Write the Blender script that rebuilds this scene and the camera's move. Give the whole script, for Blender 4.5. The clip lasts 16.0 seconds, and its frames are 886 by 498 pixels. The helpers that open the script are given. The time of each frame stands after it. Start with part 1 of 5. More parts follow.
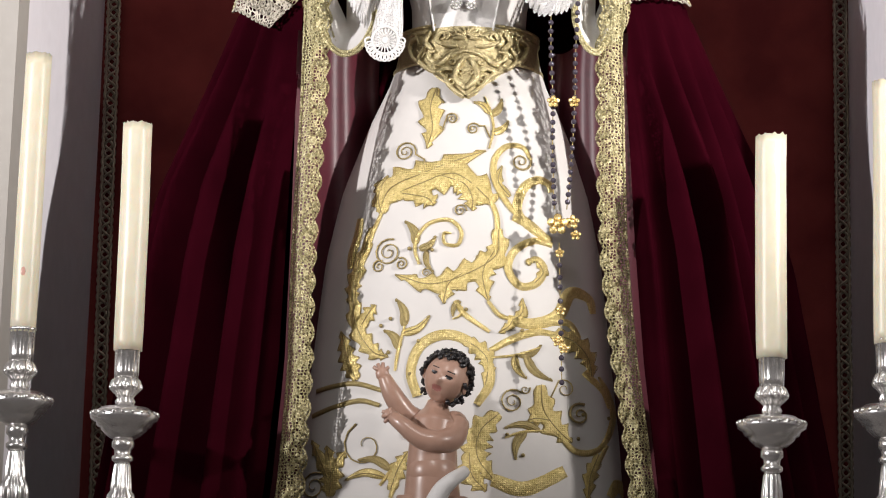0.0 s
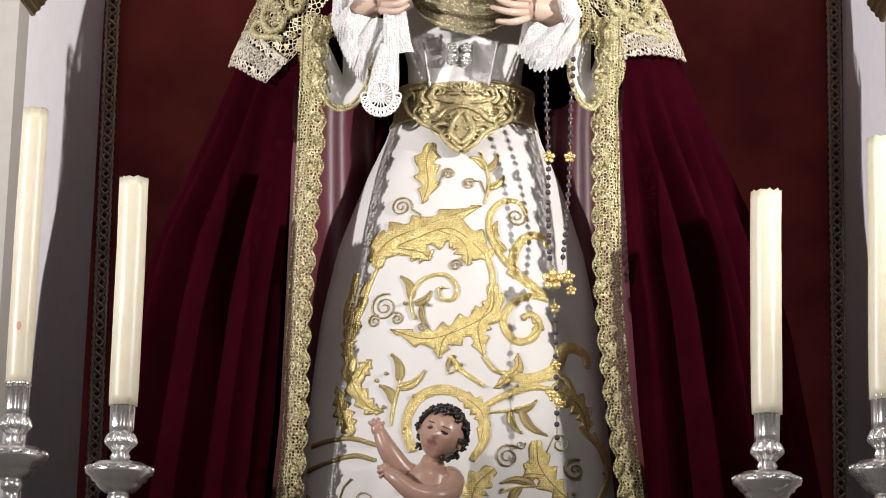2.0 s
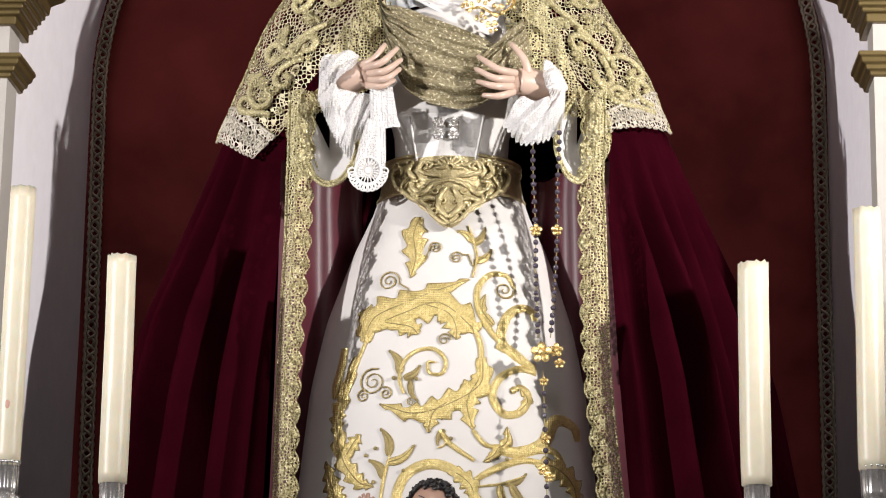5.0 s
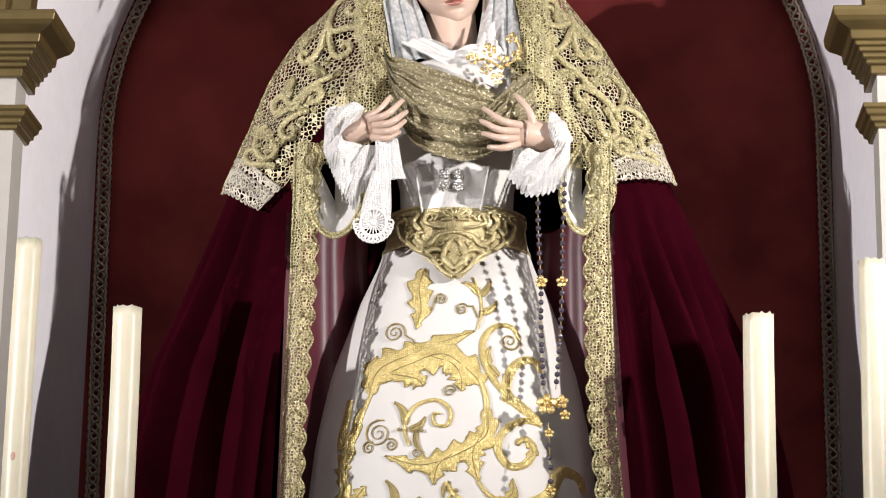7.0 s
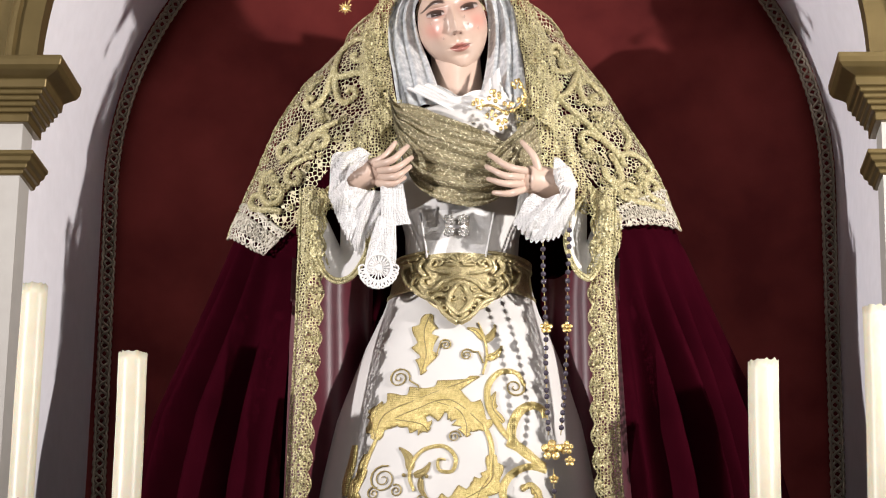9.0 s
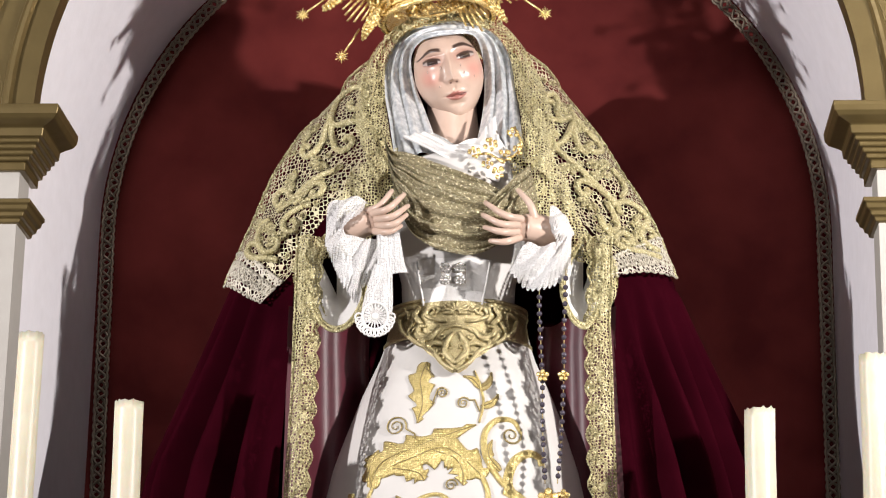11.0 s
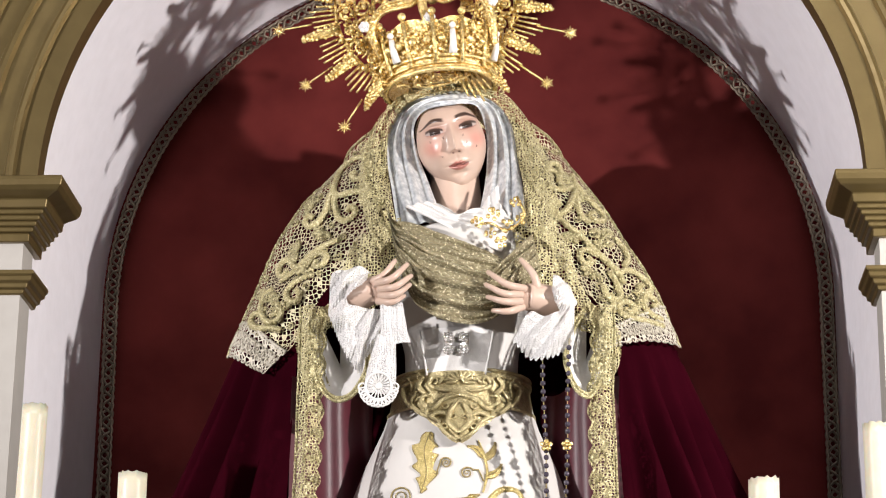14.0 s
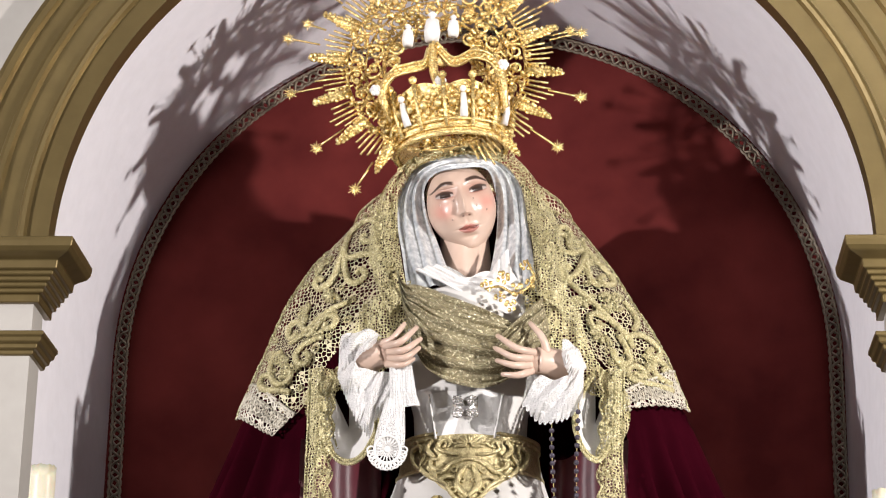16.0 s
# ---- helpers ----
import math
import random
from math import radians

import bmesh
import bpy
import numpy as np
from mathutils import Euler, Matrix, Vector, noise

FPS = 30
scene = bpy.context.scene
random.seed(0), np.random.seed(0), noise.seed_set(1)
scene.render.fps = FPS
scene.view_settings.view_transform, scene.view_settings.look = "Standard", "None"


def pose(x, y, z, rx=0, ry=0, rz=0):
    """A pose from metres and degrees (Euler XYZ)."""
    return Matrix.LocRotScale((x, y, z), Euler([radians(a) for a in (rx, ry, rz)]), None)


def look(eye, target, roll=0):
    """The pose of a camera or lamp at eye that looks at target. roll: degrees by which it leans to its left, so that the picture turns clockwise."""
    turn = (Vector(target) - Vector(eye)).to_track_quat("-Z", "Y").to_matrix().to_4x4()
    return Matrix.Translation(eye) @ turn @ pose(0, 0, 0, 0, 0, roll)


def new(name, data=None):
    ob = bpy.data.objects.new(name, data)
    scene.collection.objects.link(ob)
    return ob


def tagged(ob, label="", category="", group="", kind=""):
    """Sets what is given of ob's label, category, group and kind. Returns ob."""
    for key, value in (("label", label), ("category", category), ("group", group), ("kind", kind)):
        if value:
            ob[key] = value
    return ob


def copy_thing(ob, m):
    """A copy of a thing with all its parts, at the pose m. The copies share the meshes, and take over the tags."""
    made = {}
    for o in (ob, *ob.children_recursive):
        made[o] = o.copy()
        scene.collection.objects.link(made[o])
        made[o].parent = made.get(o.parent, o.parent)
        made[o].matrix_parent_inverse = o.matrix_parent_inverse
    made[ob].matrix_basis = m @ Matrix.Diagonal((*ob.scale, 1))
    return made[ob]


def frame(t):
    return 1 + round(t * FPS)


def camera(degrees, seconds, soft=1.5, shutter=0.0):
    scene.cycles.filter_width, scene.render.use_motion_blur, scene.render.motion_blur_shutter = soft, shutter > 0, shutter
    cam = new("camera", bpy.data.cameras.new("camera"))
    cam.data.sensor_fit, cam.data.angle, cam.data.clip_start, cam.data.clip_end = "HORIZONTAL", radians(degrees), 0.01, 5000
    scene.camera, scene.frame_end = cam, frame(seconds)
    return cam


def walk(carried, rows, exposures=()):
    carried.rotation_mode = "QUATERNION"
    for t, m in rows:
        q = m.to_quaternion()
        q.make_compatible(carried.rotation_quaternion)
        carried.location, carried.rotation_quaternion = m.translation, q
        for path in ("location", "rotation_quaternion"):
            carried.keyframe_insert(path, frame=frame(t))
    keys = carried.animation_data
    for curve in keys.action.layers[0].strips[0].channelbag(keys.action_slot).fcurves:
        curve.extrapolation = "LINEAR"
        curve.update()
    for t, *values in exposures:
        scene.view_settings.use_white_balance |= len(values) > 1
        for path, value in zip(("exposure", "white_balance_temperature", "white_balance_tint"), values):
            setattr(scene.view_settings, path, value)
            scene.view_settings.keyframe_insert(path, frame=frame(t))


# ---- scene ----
# camera: a hand-held zoom tilting slowly upwards from the nave
cam = camera(21.0, 16.0, soft=1.1)
# seconds, turn to the left, tilt upwards, lean to the right (degrees)
TURNS = [
    (0.0, 3.60, 10.55, -1.40),
    (0.5, 3.57, 10.84, -1.47),
    (1.0, 3.54, 11.18, -1.53),
    (1.5, 3.54, 11.49, -1.57),
    (2.0, 3.52, 11.76, -1.47),
    (2.5, 3.50, 11.98, -1.49),
    (3.0, 3.45, 12.24, -1.30),
    (3.5, 3.36, 12.49, -1.09),
    (4.0, 3.29, 12.75, -0.99),
    (6.5, 3.30, 14.29, -0.83),
    (7.0, 3.40, 14.50, -0.90),
    (7.5, 3.51, 14.69, -0.88),
    (8.0, 3.56, 14.95, -0.94),
    (8.5, 3.55, 15.21, -0.99),
    (9.0, 3.54, 15.48, -1.01),
    (11.5, 3.46, 16.78, -0.93),
    (12.0, 3.48, 17.03, -0.90),
    (12.5, 3.51, 17.27, -0.80),
    (13.0, 3.56, 17.53, -0.75),
    (13.5, 3.57, 17.75, -0.82),
    (14.0, 3.56, 18.03, -0.77),
    (14.5, 3.57, 18.36, -0.76),
    (15.0, 3.61, 18.77, -0.78),
    (15.5, 3.70, 19.12, -1.07),
    (16.0, 3.83, 19.43, -1.19)
]


def eye_row(t, yaw, pitch, lean):
    s = t / 16
    e = Vector((0.30, -5.0 - 0.055 * s, 1.6 + 0.065 * s))
    y, p = radians(yaw), radians(pitch)
    return (t, look(e, e + Vector((-math.sin(y) * math.cos(p), math.cos(y) * math.cos(p), math.sin(p))), -lean))


walk(cam, [eye_row(*r) for r in TURNS])

# ---- light: two side spotlights inferred from cast shadows, a dim nave, an added fill ----
world = bpy.data.worlds.new("nave")
scene.world = world
world.use_nodes = True
world.node_tree.nodes["Background"].inputs[0].default_value = (0.9, 0.92, 1.0, 1)
world.node_tree.nodes["Background"].inputs[1].default_value = 0.02


def spot(name, place, target, watts, size, angle, colour):
    d = bpy.data.lights.new(name, "SPOT")
    d.energy, d.shadow_soft_size, d.spot_size, d.spot_blend, d.color = watts, size, radians(angle), 0.9, colour
    ob = new(name, d)
    ob.matrix_world = look(place, target)
    return ob


spot("spotlight", (2.6, -2.1, 3.25), (0, 0, 3.7), 680, 0.05, 70, (1.0, 0.95, 0.92))
spot("spotlight", (-4.9, -4.15, 3.25), (0.4, 0, 3.55), 1800, 0.07, 38, (1.0, 0.96, 0.96))
# unseen area light added as frontal fill, not a known fitting
d = bpy.data.lights.new("nave_fill", "AREA")
d.energy, d.size, d.color = 66, 1.6, (1.0, 0.97, 0.95)
new("nave_fill", d).matrix_world = look((0.3, -5.5, 6.2), (0, 0, 2.8))
scene.view_settings.exposure = 0.0


# ---- materials ----
def mat(name, base, dark=None, rough=0.6, metal=0.0, grain=60.0, stain=3.0, bump=0.2, sheen=0.0, coat=0.0, depth=0.002, sss=0.0, spec=0.5, amount=0.6, stretch=(1, 1, 1)):
    m = bpy.data.materials.new(name)
    m.use_nodes = True
    nt = m.node_tree
    n, l = nt.nodes, nt.links
    b = n["Principled BSDF"]
    tc = n.new("ShaderNodeTexCoord")
    mp = n.new("ShaderNodeMapping")
    mp.inputs["Scale"].default_value = stretch
    l.new(tc.outputs["Object"], mp.inputs[0])
    n1, n2 = n.new("ShaderNodeTexNoise"), n.new("ShaderNodeTexNoise")
    n1.inputs["Scale"].default_value, n2.inputs["Scale"].default_value = grain, stain
    n1.inputs["Detail"].default_value, n2.inputs["Detail"].default_value = 4, 5
    l.new(mp.outputs[0], n1.inputs[0])
    l.new(tc.outputs["Object"], n2.inputs[0])
    add = n.new("ShaderNodeMath")
    add.operation = "ADD"
    l.new(n1.outputs["Fac"], add.inputs[0])
    l.new(n2.outputs["Fac"], add.inputs[1])
    mr = n.new("ShaderNodeMapRange")
    mr.inputs[1].default_value, mr.inputs[2].default_value, mr.inputs[4].default_value = 0.7, 1.3, amount
    l.new(add.outputs[0], mr.inputs[0])
    mix = n.new("ShaderNodeMix")
    mix.data_type = "RGBA"
    dark = dark or tuple(c * 0.7 for c in base)
    mix.inputs[6].default_value, mix.inputs[7].default_value = (*base, 1), (*dark, 1)
    l.new(mr.outputs[0], mix.inputs[0])
    l.new(mix.outputs[2], b.inputs["Base Color"])
    b.inputs["Roughness"].default_value, b.inputs["Metallic"].default_value = rough, metal
    b.inputs["Specular IOR Level"].default_value = spec
    b.inputs["Sheen Weight"].default_value, b.inputs["Coat Weight"].default_value = sheen, coat
    if sss:
        b.inputs["Subsurface Weight"].default_value, b.inputs["Subsurface Radius"].default_value = sss, (0.02, 0.01, 0.006)
        b.inputs["Subsurface Scale"].default_value = 0.5
    bp = n.new("ShaderNodeBump")
    bp.inputs["Strength"].default_value, bp.inputs["Distance"].default_value = bump, depth
    l.new(n1.outputs["Fac"], bp.inputs["Height"])
    l.new(bp.outputs[0], b.inputs["Normal"])
    return m


def net(m, scale, thread, soft=0.04):
    """Cuts a net's meshes out of a cloth."""
    n, l = m.node_tree.nodes, m.node_tree.links
    tc = n.new("ShaderNodeTexCoord")
    v = n.new("ShaderNodeTexVoronoi")
    v.feature = "DISTANCE_TO_EDGE"
    v.inputs["Scale"].default_value, v.inputs["Randomness"].default_value = scale, 0.55
    l.new(tc.outputs["Object"], v.inputs["Vector"])
    mr = n.new("ShaderNodeMapRange")
    mr.inputs[1].default_value, mr.inputs[2].default_value = thread, thread + soft
    mr.inputs[3].default_value, mr.inputs[4].default_value = 1, 0
    l.new(v.outputs["Distance"], mr.inputs[0])
    l.new(mr.outputs[0], n["Principled BSDF"].inputs["Alpha"])
    return m


def glint_spots(m, scale, colour, low=0.60, high=0.66):
    """Bright spots mixed into the colour, standing in for glints on metal threads."""
    n, l = m.node_tree.nodes, m.node_tree.links
    b = n["Principled BSDF"]
    tc, nz, mr, mix = n.new("ShaderNodeTexCoord"), n.new("ShaderNodeTexNoise"), n.new("ShaderNodeMapRange"), n.new("ShaderNodeMix")
    nz.inputs["Scale"].default_value, nz.inputs["Detail"].default_value = scale, 3
    mr.inputs[1].default_value, mr.inputs[2].default_value = low, high
    mix.data_type = "RGBA"
    mix.inputs[7].default_value = (*colour, 1)
    l.new(tc.outputs["Object"], nz.inputs["Vector"])
    l.new(nz.outputs["Fac"], mr.inputs[0])
    l.new(mr.outputs[0], mix.inputs[0])
    l.new(b.inputs["Base Color"].links[0].from_socket, mix.inputs[6])
    l.new(mix.outputs[2], b.inputs["Base Color"])
    return m


def painted(m, layer):
    """Lays the carver's painted features over a material."""
    n, l = m.node_tree.nodes, m.node_tree.links
    b = n["Principled BSDF"]
    at, mix = n.new("ShaderNodeAttribute"), n.new("ShaderNodeMix")
    at.attribute_name = layer
    mix.data_type = "RGBA"
    l.new(at.outputs["Alpha"], mix.inputs[0])
    l.new(b.inputs["Base Color"].links[0].from_socket, mix.inputs[6])
    l.new(at.outputs["Color"], mix.inputs[7])
    l.new(mix.outputs[2], b.inputs["Base Color"])
    return m


def weave(m, scale, height=0.0015):
    """A basket stitch raised on a thread surface."""
    n, l = m.node_tree.nodes, m.node_tree.links
    tc = n.new("ShaderNodeTexCoord")
    both = n.new("ShaderNodeMath")
    both.operation = "MAXIMUM"
    for k, way in enumerate(("X", "Z")):
        w = n.new("ShaderNodeTexWave")
        w.bands_direction = way
        w.inputs["Scale"].default_value, w.inputs["Distortion"].default_value, w.inputs["Detail Scale"].default_value = scale, 1.5, 3
        l.new(tc.outputs["Object"], w.inputs["Vector"])
        l.new(w.outputs["Fac"], both.inputs[k])
    bp = n.new("ShaderNodeBump")
    bp.inputs["Strength"].default_value, bp.inputs["Distance"].default_value = 0.7, height
    old = n["Principled BSDF"].inputs["Normal"].links[0].from_socket
    l.new(old, bp.inputs["Normal"])
    l.new(both.outputs[0], bp.inputs["Height"])
    l.new(bp.outputs[0], n["Principled BSDF"].inputs["Normal"])
    return m


plaster = mat("white_plaster", (0.78, 0.75, 0.79), (0.68, 0.65, 0.68), 0.7, grain=25, stain=2.0, bump=0.25, depth=0.004)
# cream paint darkened in its colour to stand in for weaker light
cream = mat("darkened_cream_paint", (0.40, 0.375, 0.345), (0.34, 0.315, 0.285), 0.6, grain=25, stain=2, bump=0.2, depth=0.004)
gold_paint = mat("gold_paint", (0.175, 0.126, 0.05), (0.115, 0.082, 0.032), 0.36, 0.6, grain=18, stain=3, bump=0.3, depth=0.004)
velvet_red = mat("red_backcloth", (0.165, 0.030, 0.027), (0.085, 0.014, 0.014), 0.9, grain=7, stain=2.2, bump=0.1, spec=0.05, amount=1.0)
burgundy = mat("burgundy_velvet", (0.028, 0.0018, 0.0052), (0.010, 0.0007, 0.0021), 1.0, grain=9, stain=4, bump=0.1, spec=0.0)
lining = mat("burgundy_satin", (0.085, 0.010, 0.020), (0.045, 0.005, 0.011), 0.46, grain=60, stain=5, bump=0.1)
braid_mat = mat("antique_braid", (0.27, 0.22, 0.165), (0.14, 0.11, 0.08), 0.5, 0.4, grain=300, stain=20, bump=0.4)
satin = mat("white_satin", (0.62, 0.595, 0.57), (0.52, 0.495, 0.475), 0.6, grain=12, stain=4, bump=0.2, depth=0.008, sheen=0.05)
gold_thread = weave(mat("gold_thread", (0.86, 0.71, 0.33), (0.56, 0.43, 0.15), 0.34, 0.6, grain=260, stain=60, bump=1.0, depth=0.003, amount=1.0), 75, 0.0014)
dull_gold = mat("dull_gold_thread", (0.44, 0.35, 0.15), (0.25, 0.19, 0.08), 0.45, 0.5, grain=420, stain=30, bump=0.8, depth=0.003, amount=0.9)
lace_gold = net(glint_spots(mat("gold_lace", (0.64, 0.57, 0.32), (0.30, 0.25, 0.115), 0.4, 0.3, grain=220, stain=55, bump=1.0, depth=0.005, amount=1.0), 260, (0.84, 0.78, 0.50), 0.56, 0.63), 150, 0.12, 0.10)
lace_net = net(mat("gold_net", (0.64, 0.57, 0.38), (0.42, 0.36, 0.22), 0.5, 0.25, grain=500, stain=25, bump=0.5, depth=0.002), 104, 0.075, 0.04)
pale_net = net(mat("pale_net", (0.66, 0.61, 0.51), (0.46, 0.41, 0.32), 0.5, 0.1, grain=500, stain=25, bump=0.5, depth=0.002), 100, 0.12, 0.05)
cord_gold = glint_spots(mat("gold_cord", (0.62, 0.55, 0.30), (0.36, 0.30, 0.14), 0.42, 0.3, grain=260, stain=70, bump=1.0, depth=0.005, amount=1.0), 330, (0.86, 0.80, 0.54), 0.55, 0.62)
sash_mat = glint_spots(mat("gold_gauze", (0.46, 0.40, 0.25), (0.20, 0.165, 0.09), 0.32, 0.45, grain=300, stain=90, bump=1.0, depth=0.006, amount=1.0, stretch=(0.5, 1, 1.3)), 170, (0.90, 0.84, 0.62), 0.56, 0.66)
white_lace = net(mat("white_lace", (0.80, 0.78, 0.77), (0.66, 0.64, 0.63), 0.6, grain=240, stain=40, bump=1.0, depth=0.004), 300, 0.08, 0.36)
white_cloth = mat("white_linen", (0.74, 0.72, 0.70), (0.64, 0.62, 0.61), 0.6, grain=160, stain=10, bump=0.3)
silver_cloth = mat("silver_veil", (0.70, 0.71, 0.71), (0.36, 0.38, 0.41), 0.36, 0.3, grain=90, stain=45, bump=0.5, depth=0.003, amount=0.9)
crown_gold = mat("gilt_metal", (0.95, 0.74, 0.34), (0.60, 0.40, 0.12), 0.27, 0.8, grain=150, stain=40, bump=1.0, depth=0.004)
belt_gold = mat("antique_gold_embossing", (0.62, 0.53, 0.30), (0.27, 0.215, 0.10), 0.30, 0.5, grain=300, stain=40, bump=0.8, depth=0.003, amount=0.9)
silver = mat("polished_silver", (0.88, 0.86, 0.84), (0.62, 0.60, 0.58), 0.24, 0.85, grain=150, stain=14, bump=0.25, depth=0.002)
wax = mat("cream_wax", (0.71, 0.66, 0.52), (0.63, 0.57, 0.42), 0.4, grain=30, stain=8, bump=0.15, sss=0.3)
skin = painted(mat("painted_carving", (0.56, 0.41, 0.33), (0.51, 0.355, 0.28), 0.34, grain=40, stain=14, bump=0.05, coat=0.05, amount=0.6), "paint")
blush = mat("painted_blush", (0.60, 0.35, 0.285), (0.56, 0.30, 0.245), 0.25, grain=40, stain=14, bump=0.03, coat=0.08)
lip = mat("painted_lip", (0.36, 0.15, 0.125), None, 0.3, grain=60, bump=0.05)
tear = mat("varnish_tear", (0.46, 0.33, 0.28), None, 0.12, grain=60, bump=0.0, coat=0.5)
hair = mat("painted_black_hair", (0.022, 0.019, 0.02), (0.01, 0.009, 0.01), 0.35, grain=90, stain=12, bump=0.6)
bead_mat = mat("dark_bead", (0.10, 0.085, 0.11), (0.05, 0.04, 0.06), 0.15, 0.3, grain=60, bump=0.05)
stone = mat("grey_stone", (0.33, 0.31, 0.30), (0.24, 0.22, 0.21), 0.5, grain=40, stain=3)
wood = mat("dark_wood", (0.12, 0.07, 0.04), (0.07, 0.04, 0.02), 0.5, grain=40, stain=3, stretch=(1, 1, 0.1))


# ---- mesh helpers ----
def thing(name, base, label, category, group="", kind=""):
    ob = new(name)
    ob.empty_display_size = 0.05
    ob.location = base
    return tagged(ob, label, category, group, kind)


def finish(name, bm, material, smooth=True):
    me = bpy.data.meshes.new(name)
    bmesh.ops.recalc_face_normals(bm, faces=bm.faces)
    for f in bm.faces:
        f.smooth = smooth
    bm.to_mesh(me)
    bm.free()
    for m in material if isinstance(material, (list, tuple)) else [material]:
        me.materials.append(m)
    return me


def part(name, bm, material, parent, label="", smooth=True):
    ob = new(name, bm if isinstance(bm, bpy.types.Mesh) else finish(name, bm, material, smooth))
    ob.parent = parent
    if parent.type == "EMPTY":
        ob.matrix_parent_inverse = Matrix.Translation(-parent.location)
    return tagged(ob, label)


def single(name, bm, material, label, category, group="", kind="", smooth=True):
    return tagged(new(name, finish(name, bm, material, smooth)), label, category, group, kind)


def lerp(z, zs, vs):
    return float(np.interp(z, zs, vs))


def grid(bm, fn, nu, nv, wrap=False, idx=0):
    """A sheet of quads over fn(u, v), u and v from 0 to 1."""
    rows = [[bm.verts.new(fn(i / nu, j / nv)) for i in range(nu if wrap else nu + 1)] for j in range(nv + 1)]
    for j in range(nv):
        for i in range(nu):
            k = (i + 1) % nu if wrap else i + 1
            f = bm.faces.new((rows[j][i], rows[j][k], rows[j + 1][k], rows[j + 1][i]))
            f.material_index = idx
    return rows


def tube(bm, pts, radius, sides=6, idx=0, flat=1.0, closed=False):
    """A round cord along pts; radius is a number or a function of 0..1; flat squeezes it in y."""
    pts = [Vector(p) for p in pts]
    n = len(pts)
    rings = []
    for i, p in enumerate(pts):
        a, b = (pts[i - 1], pts[(i + 1) % n]) if closed else (pts[max(i - 1, 0)], pts[min(i + 1, n - 1)])
        d = (b - a).normalized()
        side = d.cross(Vector((0, 1, 0)))
        side = side.normalized() if side.length > 1e-4 else Vector((1, 0, 0))
        up = side.cross(d).normalized()
        r = radius(i / max(n - 1, 1)) if callable(radius) else radius
        rings.append([bm.verts.new(p + (side * math.cos(t) + up * (math.sin(t) * flat)) * r) for t in (2 * math.pi * k / sides for k in range(sides))])
    for i in range(n if closed else n - 1):
        for k in range(sides):
            j = (i + 1) % n
            f = bm.faces.new((rings[i][k], rings[i][(k + 1) % sides], rings[j][(k + 1) % sides], rings[j][k]))
            f.material_index = idx
    if not closed:
        for ring in (rings[0], rings[-1]):
            bm.faces.new(ring).material_index = idx


def lathe(bm, profile, centre=(0, 0), n=32, idx=0, flute=0, amp=0.0, lo=0.0, hi=0.0):
    """Turns a profile of (radius, z) round a vertical axis; between the heights lo and hi it is fluted."""
    rings = []
    for r, z in profile:
        ring = []
        for k in range(n):
            t = 2 * math.pi * k / n
            q = r * (1 + (amp * math.cos(flute * t) if flute and lo <= z <= hi else 0))
            ring.append(bm.verts.new((centre[0] + q * math.cos(t), centre[1] + q * math.sin(t), z)))
        rings.append(ring)
    for a, b in zip(rings, rings[1:]):
        for k in range(n):
            bm.faces.new((a[k], a[(k + 1) % n], b[(k + 1) % n], b[k])).material_index = idx
    bm.faces.new(rings[0]).material_index = idx
    bm.faces.new(rings[-1]).material_index = idx


def ball(bm, c, r, idx=0, seg=10, scale=(1, 1, 1)):
    m = Matrix.Translation(c) @ Matrix.Diagonal((*scale, 1))
    made = bmesh.ops.create_uvsphere(bm, u_segments=seg, v_segments=max(5, seg // 2 + 1), radius=r, matrix=m)
    for v in made["verts"]:
        for f in v.link_faces:
            f.material_index = idx


def box(bm, lo, hi, idx=0):
    m = Matrix.Translation([(a + b) / 2 for a, b in zip(lo, hi)]) @ Matrix.Diagonal((*[b - a for a, b in zip(lo, hi)], 1))
    made = bmesh.ops.create_cube(bm, size=1, matrix=m)
    for f in {f for v in made["verts"] for f in v.link_faces}:
        f.material_index = idx


def spline(pts, n=12):
    """A smooth curve through a few points."""
    p = [Vector(q) for q in pts]
    p = [p[0] * 2 - p[1], *p, p[-1] * 2 - p[-2]]
    out = []
    for i in range(1, len(p) - 2):
        for k in range(n):
            t = k / n
            out.append(0.5 * ((2 * p[i]) + (p[i + 1] - p[i - 1]) * t + (2 * p[i - 1] - 5 * p[i] + 4 * p[i + 1] - p[i + 2]) * t * t + (3 * p[i] - p[i - 1] - 3 * p[i + 1] + p[i + 2]) * t ** 3))
    out.append(p[-2])
    return out


def wob(*p):
    return noise.noise(Vector(p))


# ---- the niche and the wall round it ----
CX, CZ, RAD, FRONT, BACK = 0.008, 3.356, 0.914, -0.20, 0.56


def arch(r, foot, n=48, cx=CX, cz=CZ):
    """The outline of an arch: up one side, round, and down the other."""
    pts = [(cx - r, foot), *[(cx - r, foot + (cz - foot) * k / 8) for k in range(1, 8)]]
    pts += [(cx - r * math.cos(math.pi * k / n), cz + r * math.sin(math.pi * k / n)) for k in range(n + 1)]
    return pts + [(cx + r, foot + (cz - foot) * k / 8) for k in range(7, -1, -1)]


FOOT = 1.55
bm = bmesh.new()
line = arch(RAD, FOOT)
rows = [[bm.verts.new((x, y, z)) for x, z in arch(RAD - 0.020 * (y - FRONT), FOOT)] for y in np.linspace(FRONT, BACK + 0.02, 6)]
for a, b in zip(rows, rows[1:]):
    for k in range(len(line) - 1):
        bm.faces.new((a[k], a[k + 1], b[k + 1], b[k]))
